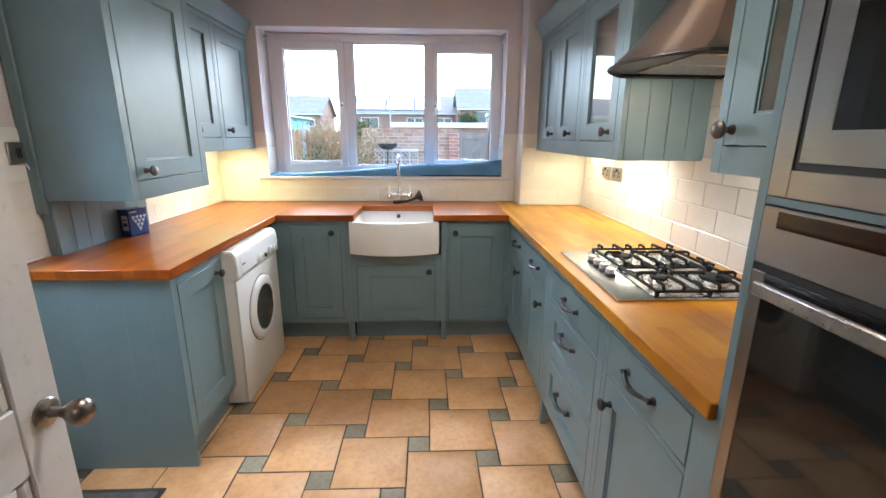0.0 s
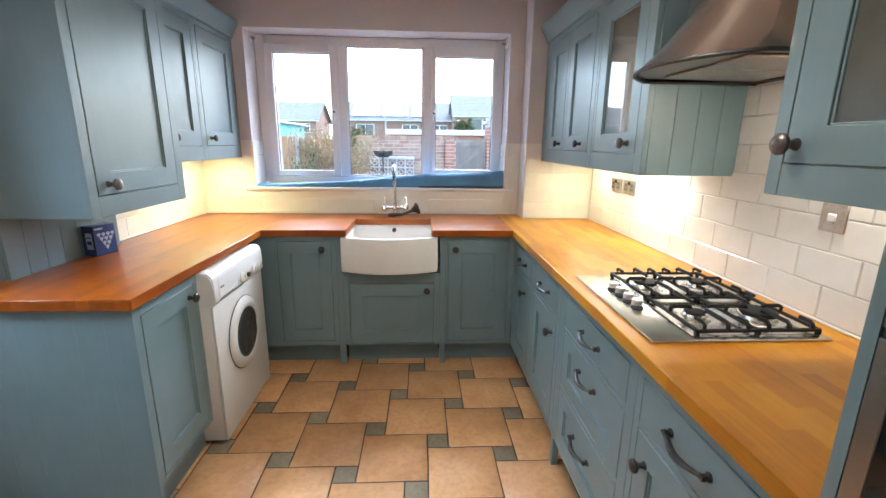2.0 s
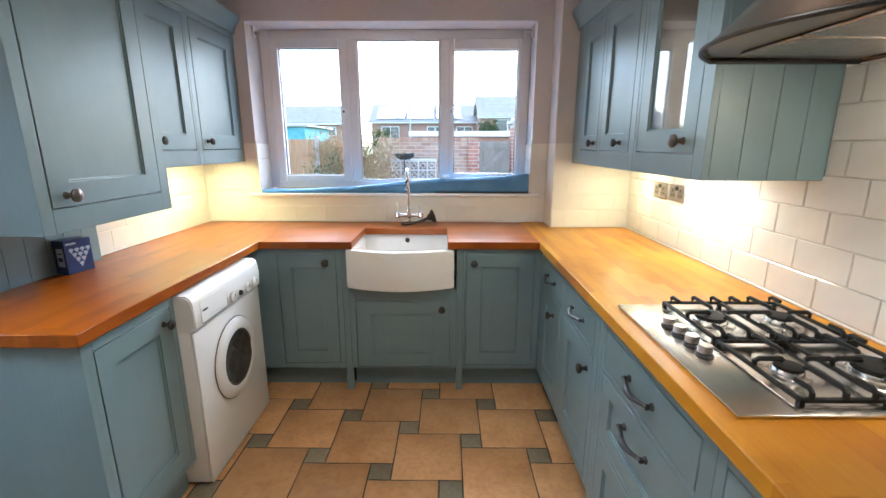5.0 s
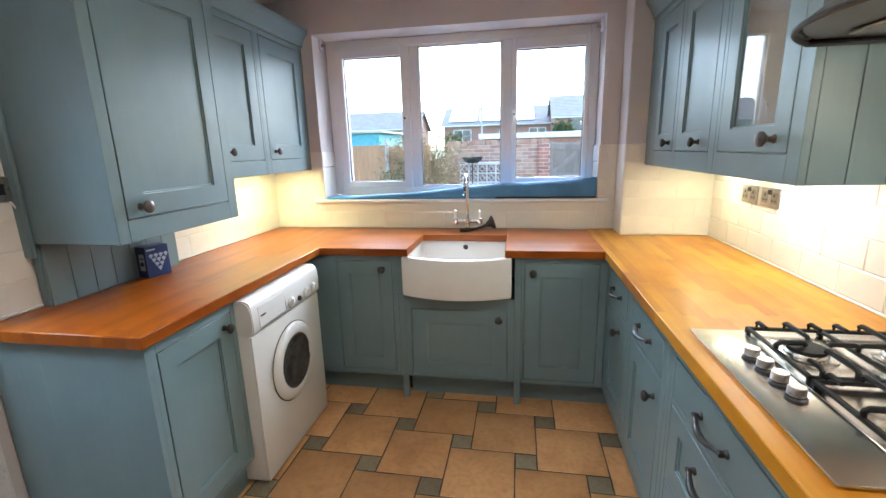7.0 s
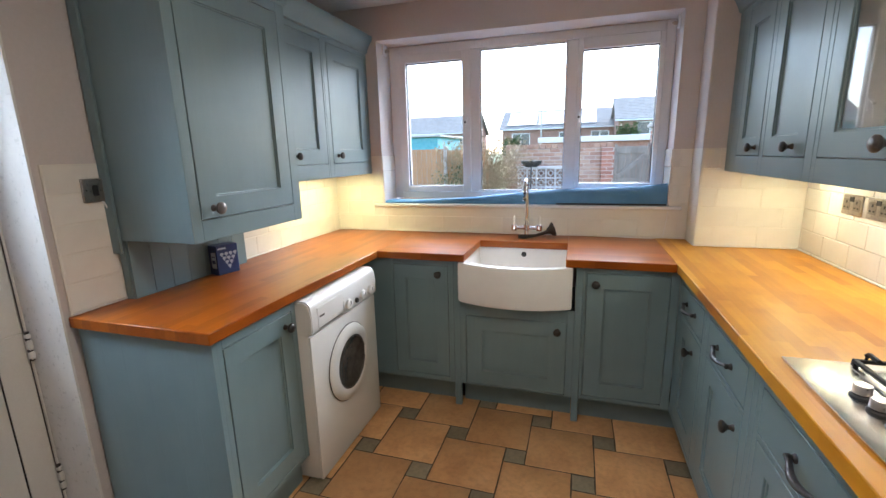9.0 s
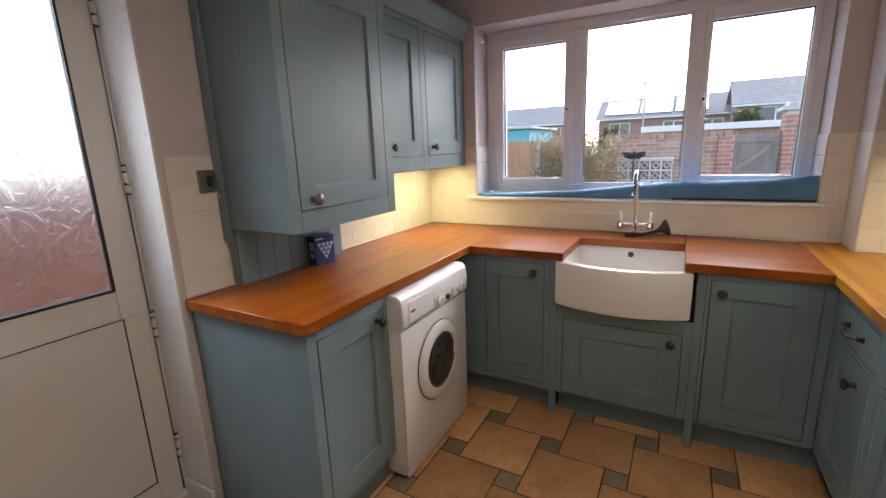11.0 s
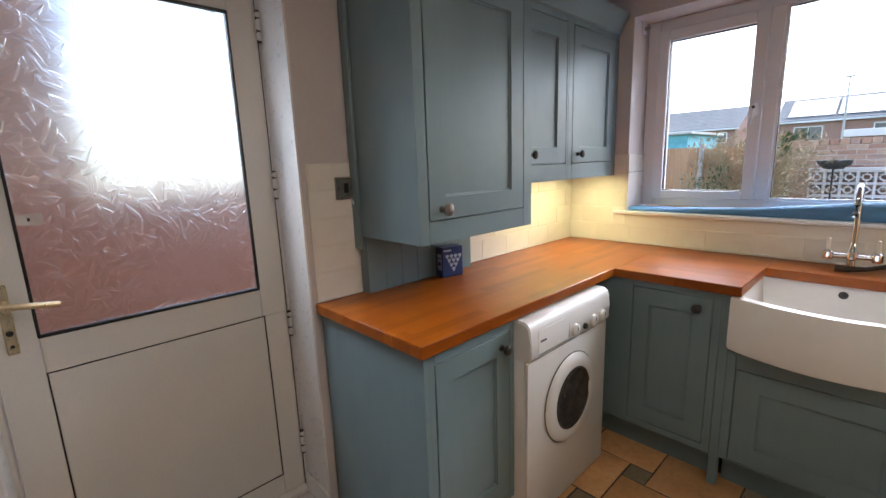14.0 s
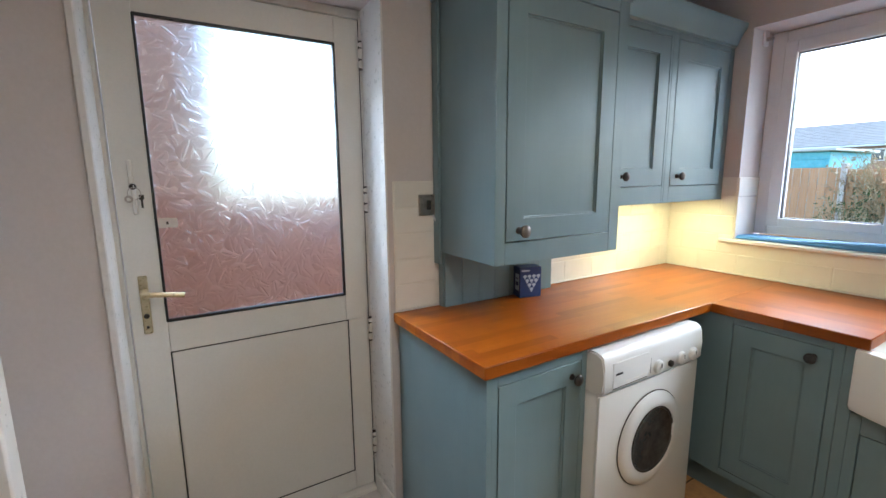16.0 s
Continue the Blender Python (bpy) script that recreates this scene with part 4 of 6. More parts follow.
face_frame(q, [(0, 0.026, Zq0, Zq1), (0.462, Wg, Zq0, Zq1), (0.026, 0.462, Zq0, 1.413), (0.026, 0.462, 2.072, Zq1)])
carcass(q, Wg - 0.018, 0.384, Zq0 + 0.012, Zq1, M_LINING)
for i in range(4):
    a = 0.0225 + i * 0.0905
    part("end_board", B((Wg - 0.017, Wg, a, a + 0.0895, Zq0, Zq1), bevel=0.0014), M_CAB, q)
shaker(q, 0.026, 0.462, 1.413, 2.072, stile=0.080, rail=0.078, knob_at=(0.392, 1.455, 0.0, 1.15), glass=True)
crown(q, Wg, Zq1, 0.384, far_end=True)
q = thing("wall_cabinet", faces_west(XQ, 1.200), "blue-grey wall cabinet with one glazed door beside the oven tower", "cabinet", "wall cabinets")
Wn = 0.532
face_frame(q, [(0, 0.040, Zq0, Zq1), (0.49, Wn, Zq0, Zq1), (0.040, 0.49, Zq0, 1.408), (0.040, 0.49, 2.072, Zq1)])
carcass(q, Wn, 0.384, Zq0 + 0.012, Zq1, M_LINING)
shaker(q, 0.040, 0.49, 1.408, 2.072, stile=0.095, rail=0.080, knob_at=(0.070, 1.452, 0.0, 1.25), glass=True)
crown(q, Wn, Zq1, 0.384, near_end=True)


# ---------------------------------------------------------------- cooker hood
def cooker_hood():
    h = thing("cooker_hood", pose(0, 0, 0), "brushed steel chimney cooker hood with a bowed canopy", "cooker hood")
    ya, yb, zr, n = 1.790, 1.212, 1.668, 20
    rim = [(1.297, ya)] + [(0.738 + 0.135 * abs(2 * i / n - 1) ** 2.2, ya + (yb - ya) * i / n) for i in range(n + 1)] + [(1.297, yb)]
    ctop = [(1.297, 1.625)] + [(1.045, 1.625 - 0.25 * i / n) for i in range(n + 1)] + [(1.297, 1.375)]
    bm = bmesh.new()
    rings = []
    for t, z in ((0.0, zr), (0.0, zr + 0.007), (0.03, zr + 0.013), (0.24, zr + 0.075), (0.46, zr + 0.165), (0.66, zr + 0.255), (0.83, zr + 0.345), (0.95, zr + 0.42), (1.0, zr + 0.47)):
        rings.append([bm.verts.new((a + (c - a) * t, b + (d - b) * t, z)) for (a, b), (c, d) in zip(rim, ctop)])
    k = len(rim)
    for a, b in zip(rings, rings[1:]):
        for i in range(k):
            bm.faces.new((a[i], a[(i + 1) % k], b[(i + 1) % k], b[i]))
    part("canopy", bm, M_HOOD, h, smooth=35)
    part("underside", prism(bmesh.new(), [((x - 1.02) * 0.95 + 1.02, (y - 1.5) * 0.95 + 1.5) for x, y in rim], zr + 0.010, zr + 0.014), M_STEEL, h)
    bm = bmesh.new()
    tube(bm, [(x, y, zr + 0.002) for x, y in rim], 0.006, 8)
    part("rim_trim", bm, M_BLACK, h, "dark rim trim")
    part("grease_filter", B((0.90, 1.24, 1.30, 1.495, zr + 0.002, zr + 0.009), (0.90, 1.24, 1.505, 1.70, zr + 0.002, zr + 0.009), bevel=0.003), M_NICKEL, h)
    part("chimney", B((1.045, 1.297, 1.375, 1.625, zr + 0.468, ZC - 0.001), bevel=0.002), M_STEEL, h)
    for y in (1.262,):
        lamp = part("lamp", lathe(bmesh.new(), [(0, 0), (0.022, 0), (0.024, 0.004), (0, 0.004)], pose(1.265, y, zr + 0.003), 16), M_HOODLAMP, h, "small hood lamp")


M_HOODLAMP = glow("hood_lamp_glow", (1.0, 0.86, 0.66), HOOD_GLOW)
cooker_hood()
hl = new("hood_spot", bpy.data.lights.new("hood_spot", 'AREA'))
hl.data.shape, hl.data.size, hl.data.energy, hl.data.color = 'DISK', 0.05, HOOD_W, (1.0, 0.84, 0.64)
hl.matrix_world = look((1.20, 1.262, 1.655), (1.19, 1.30, 0.9))


# ---------------------------------------------------------------- under-cabinet lights
def strip_light(name, x, y, z, length, watts, colour, depth=0.05):
    t = thing(name, pose(x, y, z), "slim white strip light fixed under the wall cabinets", "light", "under-cabinet lights")
    part("housing", B((-depth / 2, depth / 2, -length / 2, length / 2, -0.0085, -0.0005), bevel=0.002), M_UPVC, t)
    part("diffuser", B((-depth / 2 + 0.006, depth / 2 - 0.006, -length / 2 + 0.01, length / 2 - 0.01, -0.0105, -0.0080), bevel=0.001), glow(name + "_glow", colour, 6.0), t, "glowing diffuser")
    la = bpy.data.lights.new(name + "_lamp", 'AREA')
    la.shape, la.size, la.size_y, la.energy, la.color = 'RECTANGLE', depth, length, watts, colour
    lo = new(name + "_lamp", la)
    lo.matrix_world = pose(x, y, z - 0.0115)


strip_light("under_cabinet_light", 1.13, 2.34, Zq0 + 0.012, 0.50, RIGHT_W, (1.0, 0.94, 0.74))
strip_light("under_cabinet_light", 1.15, 2.95, Zq0 + 0.012, 0.30, RIGHT2_W, (1.0, 0.86, 0.48))
strip_light("under_cabinet_light", -1.30, 3.05, Zs0 + 0.012, 0.55, LEFT_W, (1.0, 0.88, 0.40))


# ---------------------------------------------------------------- hob
def gas_hob():
    x0, x1, y0, y1, z = 0.694, 1.212, 1.212, 1.822, TOP
    h = thing("gas_hob", pose(0, 0, 0), "stainless steel four-burner gas hob with black iron grids", "hob")
    bm = bmesh.new()
    box(bm, x0, x1, y0, y1, z + 0.0005, z + 0.009, bevel=0.006, seg=2)
    part("hob_plate", bm, M_HOBSTEEL, h)
    part("dish", B((x0 + 0.13, x1 - 0.025, y0 + 0.03, y1 - 0.03, z + 0.0085, z + 0.0102), bevel=0.0008), M_HOBSTEEL, h)
    for cx, cy, r in ((0.905, 1.665, 0.042), (1.110, 1.665, 0.036), (0.905, 1.365, 0.030), (1.110, 1.365, 0.052)):
        b = part("burner", lathe(bmesh.new(), [(0, 0), (r * 1.55, 0), (r * 1.5, 0.004), (r * 1.1, 0.006), (r * 1.05, 0.014), (r * 0.95, 0.017), (0, 0.017)], pose(cx, cy, z + 0.010), 26), M_HOBSTEEL, h, "steel burner ring")
        part("burner_cap", lathe(bmesh.new(), [(0, 0.017), (r * 0.92, 0.017), (r, 0.020), (r * 0.97, 0.025), (r * 0.6, 0.027), (0, 0.027)], pose(cx, cy, z + 0.010), 26), M_IRON, b, "black enamel burner cap")
    # two iron grids
    for ya, yb in ((1.525, 1.795), (1.240, 1.510)):
        g = bmesh.new()
        xa, xb, zt, t = 0.835, 1.190, z + 0.046, 0.0060
        lo = z + 0.020
        for a, b in (((xa, ya), (xb, ya)), ((xa, yb), (xb, yb)), ((xa, ya), (xa, yb)), ((xb, ya), (xb, yb)), ((1.012, ya), (1.012, yb))):
            box(g, min(a[0], b[0]) - t, max(a[0], b[0]) + t, min(a[1], b[1]) - t, max(a[1], b[1]) + t, lo, lo + 0.009, bevel=0.002)
        for x in (xa, xb, 1.012):
            for y in (ya, yb):
                box(g, x - 0.006, x + 0.006, y - 0.006, y + 0.006, z + 0.0102, lo + 0.002, bevel=0.001)
        ym = (ya + yb) / 2
        for cx in (0.905 + 0.018, 1.101):
            for dx, dy in ((0, 1), (0, -1), (1, 0), (-1, 0)):
                reach_x, reach_y = 0.089, (yb - ya) / 2
                ex, ey = cx + dx * reach_x, ym + dy * reach_y
                ix, iy = cx + dx * 0.030, ym + dy * 0.038
                tube(g, [(ex, ey, lo + 0.004), (ex, ey, zt - 0.006), (ex - dx * 0.008, ey - dy * 0.008, zt), (ix, iy, zt), (ix - dx * 0.004, iy - dy * 0.004, zt - 0.006)], 0.0064, 6)
        for x in (xa + 0.02, 1.012 - 0.03, 1.012 + 0.03, xb - 0.02):
            for y, s in ((yb, -1), (ya, 1)):
                tube(g, [(x, y, lo + 0.004), (x, y, zt - 0.006), (x, y + s * 0.008, zt), (x, y + s * 0.045, zt - 0.001)], 0.0058, 6)
        part("pan_support", g, M_IRON, h, "black cast iron grid")
    for cx, cy in ((0.772, 1.640), (0.772, 1.580), (0.772, 1.520), (0.772, 1.460)):
        k = part("control_knob", lathe(bmesh.new(), [(0, 0), (0.021, 0), (0.021, 0.004), (0.017, 0.007), (0.017, 0.010), (0, 0.010)], pose(cx, cy, z + 0.009), 20), M_BLACK, h, "black and steel control knob")
        part("cap", lathe(bmesh.new(), [(0.0165, 0.010), (0.0175, 0.012), (0.0170, 0.026), (0.015, 0.029), (0, 0.029)], pose(cx, cy, z + 0.009), 20), M_NICKEL, k, "satin steel cap")


gas_hob()

# ---------------------------------------------------------------- oven tower
XT = 0.660
TY1 = 0.666
tw = thing("oven_tower", faces_west(XT, TY1), "tall blue-grey cabinet housing an oven and a microwave", "cabinet")
WT = 0.620
for nm, d_ in (("side_panel", (0, 0.02, 0.0, 0.62, 0.0, 2.2)), ("side_panel", (WT - 0.02, WT, 0.0, 0.62, 0.0, 2.2)), ("top_panel", (0.02, WT - 0.02, 0.03, 0.62, 2.18, 2.2)), ("back_panel", (0.02, WT - 0.02, 0.60, 0.62, 0.14, 2.18)), ("bottom_panel", (0.02, WT - 0.02, 0.03, 0.60, 0.14, 0.16))):
    part(nm, B(d_), M_CAB, tw)
face_frame(tw, [(0.0205, WT - 0.0205, 1.322, 1.336), (0.0205, WT - 0.0205, 0.69, 0.712), (0.0205, WT - 0.0205, 1.742, 1.76), (0.0205, WT - 0.0205, 0.14, 0.17), (0.0205, WT - 0.0205, 2.15, 2.18)])
plinth(tw, WT - 0.02, x0=0.02)
shaker(tw, 0.022, WT - 0.022, 0.17, 0.69, knob_at=(0.08, 0.63))
shaker(tw, 0.022, WT - 0.022, 1.76, 2.15, knob_at=(0.08, 1.80))

ov = thing("oven", faces_west(XT, TY1), "built-in stainless steel oven with a black glass door", "oven")
a, b = 0.024, WT - 0.024
part("housing", B((a, b, 0.0, 0.54, 0.714, 1.320), bevel=0.002), M_BLACK, ov)
part("control_panel", B((a, b, -0.003, -0.0005, 1.222, 1.319), bevel=0.001), M_STEEL, ov)
part("display", B((a + 0.034, b - 0.03, -0.0045, -0.0032, 1.286, 1.314), bevel=0.0008), M_GLASSBLACK, ov, "dark glass display strip")
dr = part("oven_door", B((a, a + 0.030, -0.004, -0.0005, 0.716, 1.208), (b - 0.030, b, -0.004, -0.0005, 0.716, 1.208), (a + 0.030, b - 0.030, -0.004, -0.0005, 0.716, 0.74), bevel=0.002), M_STEEL, ov)
part("door_glass", B((a + 0.030, b - 0.030, -0.0035, -0.0008, 0.7405, 1.208), bevel=0.001), M_GLASSBLACK, dr, "black oven glass")
part("oven_handle", B((a + 0.034, b - 0.034, -0.028, -0.016, 1.172, 1.198), (a + 0.050, a + 0.066, -0.018, -0.003, 1.177, 1.193), (b - 0.066, b - 0.050, -0.018, -0.003, 1.177, 1.193), bevel=0.004), M_NICKEL, dr, "broad satin steel bar handle")

mw = thing("microwave", faces_west(XT, TY1), "built-in stainless steel microwave with a dark window", "microwave")
part("housing", B((a, b, 0.0, 0.40, 1.337, 1.740), bevel=0.002), M_BLACK, mw)
part("trim_frame", B((a, a + 0.040, -0.003, -0.0005, 1.337, 1.740), (b - 0.040, b, -0.003, -0.0005, 1.337, 1.740), (a + 0.040, b - 0.040, -0.003, -0.0005, 1.337, 1.381), (a + 0.040, b - 0.040, -0.003, -0.0005, 1.70, 1.740), bevel=0.002), M_STEEL, mw)
md = part("microwave_door", ring(bmesh.new(), a + 0.052, b - 0.122, 1.393, 1.688, 0.044, 0.048, -0.004, -0.0005, 0.0008), M_STEEL, mw)
part("button_panel", B((b - 0.120, b - 0.048, -0.004, -0.0005, 1.389, 1.692), bevel=0.0008), M_STEEL, mw)
part("door_glass", B((a + 0.0965, b - 0.1705, -0.0035, -0.0008, 1.4375, 1.6435)), M_GLASSBLACK, md, "dark microwave window")


# ---------------------------------------------------------------- washing machine
def washing_machine():
    w = thing("washing_machine", faces_east(-0.872, 2.048), "white front-loading washing machine standing under the worktop", "washing machine")
    W = 0.612
    bm = bmesh.new()
    box(bm, 0.003, W - 0.003, 0.0125, 0.56, 0.015, 0.855, bevel=0.012, seg=2)
    part("body", bm, M_APPLIANCE, w)
    bm = bmesh.new()
    box(bm, 0.001, W - 0.001, 0.0, 0.0126, 0.02, 0.712, bevel=0.010, seg=2)
    part("front_panel", bm, M_APPLIANCE, w)
    # control fascia leaning back towards its top
    bm = bmesh.new()
    prof = [(0.02, 0.716), (0.0, 0.718), (-0.012, 0.732), (-0.012, 0.79), (-0.009, 0.835), (-0.002, 0.856), (0.016, 0.867), (0.10, 0.868), (0.10, 0.716)]
    ra, rb = [bm.verts.new((0.0, y, z)) for y, z in prof], [bm.verts.new((W, y, z)) for y, z in prof]
    for i in range(len(prof)):
        j = (i + 1) % len(prof)
        bm.faces.new((ra[i], ra[j], rb[j], rb[i]))
    bm.faces.new(ra[::-1])
    bm.faces.new(rb)
    bmesh.ops.bevel(bm, geom=[e for e in bm.edges if len({round(v.co.x, 3) for v in e.verts}) == 1], offset=0.006, segments=2, affect='EDGES')
    fa = part("control_fascia", bm, M_APPLIANCE, w, smooth=50)
    drw = [(0.050, 0.738), (0.245, 0.738), (0.257, 0.765), (0.262, 0.795), (0.250, 0.828), (0.050, 0.828)]
    bm = bmesh.new()
    fr = [bm.verts.new((x, -0.0145 + max(0.0, z - 0.79) * 0.07, z)) for x, z in drw]
    bk = [bm.verts.new((x, -0.006, z)) for x, z in drw]
    bm.faces.new(fr)
    for i in range(6):
        bm.faces.new((fr[i], fr[(i + 1) % 6], bk[(i + 1) % 6], bk[i]))
    part("detergent_drawer", bm, M_APPLIANCE, fa, smooth=20)
    # dark strips on the fascia stand for shade in the drawer's gap
    part("drawer_gap_shade", B((0.262, 0.2645, -0.0128, -0.0115, 0.742, 0.80), (0.05, 0.245, -0.0128, -0.0115, 0.733, 0.7358)), M_RUBBER, fa, "thin dark strip as the shade of the gap round the drawer")
    part("pointer", B(*[(x - 0.0022, x + 0.0022, -0.0290, -0.0272, 0.757, 0.774) for x in (0.309, 0.459, 0.540)]), M_PEWTER, fa, "grey dial pointers")
    part("badge", B((0.062, 0.098, -0.0155, -0.0135, 0.783, 0.790)), M_PEWTER, fa, "small grey badge")
    for i in range(3):
        part("legend", B((0.12 + i * 0.045, 0.15 + i * 0.045, -0.0152, -0.0137, 0.748, 0.751)), M_GROUT, fa)
    for x, r in ((0.309, 0.027), (0.459, 0.027), (0.540, 0.027)):
        part("dial", lathe(bmesh.new(), [(0, 0), (r, 0), (r, 0.003), (r * 0.92, 0.010), (r * 0.8, 0.012), (r * 0.35, 0.013), (r * 0.3, 0.016), (0, 0.016)], pose(x, -0.012, 0.757, 90), 24), M_APPLIANCE, fa)
    part("button", lathe(bmesh.new(), [(0, 0), (0.013, 0), (0.012, 0.010), (0, 0.012)], pose(0.387, -0.012, 0.752, 90), 18), M_PEWTER, fa, "grey push button")
    c = pose(0.303, -0.001, 0.463, 90)
    dr = part("porthole_door", lathe(bmesh.new(), [(0.130, 0.004), (0.186, 0.000), (0.190, 0.003), (0.187, 0.009), (0.168, 0.018), (0.146, 0.021), (0.134, 0.018), (0.130, 0.004)], c, 48), M_APPLIANCE, w)
    part("porthole_seal", lathe(bmesh.new(), [(0.123, 0.004), (0.1345, 0.003), (0.1345, 0.0165), (0.126, 0.015), (0.123, 0.004)], c, 40), M_RUBBER, dr, "dark rubber ring")
    # a dark ring on the panel stands for shade in the door's gap
    part("door_gap_shade", lathe(bmesh.new(), [(0.188, 0.0), (0.1935, 0.0), (0.1935, 0.0016), (0.188, 0.0016), (0.188, 0.0)], c, 48), M_RUBBER, dr, "dark ring as the shade of the gap round the door")
    part("porthole_glass", lathe(bmesh.new(), [(0.1245, 0.013), (0.114, 0.007), (0.07, 0.003), (0.0, 0.0015)], c, 40), M_PORTHOLE, dr, "dark curved glass")
    part("door_catch", B((0.427, 0.445, -0.024, -0.014, 0.435, 0.490), bevel=0.004), M_APPLIANCE, dr)
    for x in (0.05, W - 0.05):
        for y in (0.06, 0.50):
            part("foot", lathe(bmesh.new(), [(0, 0), (0.02, 0), (0.02, 0.01), (0.008, 0.012), (0.008, 0.03), (0, 0.03)], pose(x, y, 0.0), 12), M_BLACK, w)


washing_machine()


# ---------------------------------------------------------------- back door
def back_door():
    # the outer frame belongs to the wall
    X0 = -1.745
    f = thing("door_1", pose(0, 0, 0), "white half-glazed back door, shut, with leaf-patterned obscure glass", "door", kind="structure")
    part("door_frame", B((X0 - 0.05, X0 + 0.004, DY0, 0.693, 0, DZ1), (X0 - 0.05, X0 + 0.004, 1.560, DY1, 0, DZ1), (X0 - 0.05, X0 + 0.004, 0.693, 1.560, 2.098, DZ1), (X0 - 0.05, X0 + 0.03, 0.693, 1.560, 0, 0.022), bevel=0.003), M_DOORWHITE, f)
    a, b, z0, z1 = 0.697, 1.556, 0.026, 2.094
    ga, gb, g0, g1 = 0.800, 1.456, 0.967, 1.994
    leaf = part("door_leaf", B((X0 - 0.04, X0, a, ga, z0, z1), (X0 - 0.04, X0, 1.4656, b, z0, 0.853), (X0 - 0.04, X0, gb, b, 0.853, z1), (X0 - 0.04, X0, ga, 1.4656, z0, 0.120), (X0 - 0.04, X0, ga, gb, 0.853, g0), (X0 - 0.04, X0, ga, gb, g1, z1), bevel=0.002), M_DOORWHITE, f)
    part("lower_panel", B((X0 - 0.03, X0 - 0.0015, 0.8035, 1.4615, 0.1235, 0.8500), bevel=0.002), M_DOORWHITE, leaf)
    part("panel_gasket", B((X0 - 0.02, X0 - 0.0004, 0.7995, 0.8035, 0.1200, 0.8535), (X0 - 0.02, X0 - 0.0004, 1.4615, 1.4655, 0.1200, 0.8535), (X0 - 0.02, X0 - 0.0004, 0.8035, 1.4615, 0.8500, 0.8535), (X0 - 0.02, X0 - 0.0004, 0.8035, 1.4615, 0.1200, 0.1235)), M_BLACK, leaf, "thin black panel gasket")
    part("glazing_gasket", B((X0 - 0.02, X0 + 0.003, ga - 0.002, ga + 0.006, g0, g1), (X0 - 0.02, X0 + 0.003, gb - 0.006, gb + 0.002, g0, g1), (X0 - 0.02, X0 + 0.003, ga, gb, g0 - 0.002, g0 + 0.008), (X0 - 0.02, X0 + 0.003, ga, gb, g1 - 0.006, g1 + 0.002), bevel=0.001), M_BLACK, leaf, "black glazing gasket")
    p = part("pane", B((X0 - 0.014, X0 - 0.010, ga, gb, g0, g1)), M_LEAFGLASS, leaf, "leaf-patterned obscure glass")
    p.visible_shadow = False
    # lever handle on a long plate
    part("handle_plate", B((X0 + 0.0005, X0 + 0.008, 0.730, 0.757, 0.935, 1.142), bevel=0.004), M_BRASS, leaf, "worn brass handle plate")
    lv = bmesh.new()
    lathe(lv, [(0, 0), (0.013, 0), (0.012, 0.02), (0.009, 0.026), (0.009, 0.046), (0, 0.048)], pose(X0 + 0.008, 0.7435, 1.085, 0, 90), 14)
    tube(lv, [(X0 + 0.050, 0.741, 1.085), (X0 + 0.052, 0.775, 1.082), (X0 + 0.050, 0.815, 1.076), (X0 + 0.047, 0.862, 1.068)], [0.011, 0.0095, 0.009, 0.0095], 12)
    part("door_lever", lv, M_BRASS, leaf, "pale brass lever")
    part("keyhole", lathe(bmesh.new(), [(0, 0), (0.009, 0), (0.008, 0.006), (0, 0.006)], pose(X0 + 0.008, 0.7435, 1.000, 0, 90), 12), M_PEWTER, leaf)
    part("keyhole", lathe(bmesh.new(), [(0, 0), (0.005, 0), (0.005, 0.002), (0, 0.002)], pose(X0 + 0.008, 0.7435, 0.960, 0, 90), 10), M_BLACK, leaf)
    # upper bolt lock with keys hanging in it
    part("lock_plate", B((X0 + 0.0005, X0 + 0.012, 0.738, 0.752, 1.448, 1.532), (X0 + 0.0005, X0 + 0.012, 0.742, 0.756, 1.352, 1.442), bevel=0.003), M_DOORWHITE, leaf, "cream press-lock bar")
    part("lock_cylinder", lathe(bmesh.new(), [(0, 0), (0.011, 0), (0.010, 0.014), (0, 0.015)], pose(X0 + 0.0005, 0.748, 1.445, 0, 90), 14), M_PEWTER, leaf)
    for hz in (0.245, 0.80, 1.375, 1.955):
        hg = part("hinge", B((X0 + 0.0045, X0 + 0.028, 1.550, 1.5665, hz - 0.050, hz - 0.019), (X0 + 0.0045, X0 + 0.028, 1.550, 1.5665, hz - 0.014, hz + 0.026), (X0 + 0.0045, X0 + 0.028, 1.550, 1.5665, hz + 0.031, hz + 0.050), bevel=0.004), M_DOORWHITE, leaf)
        part("hinge_pin", lathe(bmesh.new(), [(0, -0.056), (0.008, -0.056), (0.008, 0.056), (0, 0.056)], pose(X0 + 0.016, 1.558, hz), 12), M_PEWTER, hg, "dark steel hinge pin")
    part("door_seal", B((X0 + 0.0005, X0 + 0.004, 1.5562, 1.5580, z0, z1)), M_PEWTER, leaf, "dark seal in the gap of the door")
    k = thing("key_ring", pose(X0 + 0.018, 0.752, 1.445), "small ring of keys hanging in the door lock", "keys")
    part("key", B((0.0, 0.026, -0.001, 0.001, -0.006, 0.006), bevel=0.0008), M_NICKEL, k)
    part("split_ring", tube(bmesh.new(), [(0.02 + 0.002 * math.cos(t), 0.018 * math.sin(t), -0.022 - 0.020 * math.cos(t)) for t in (2 * math.pi * i / 20 for i in range(20))], 0.0015, 6), M_NICKEL, k)
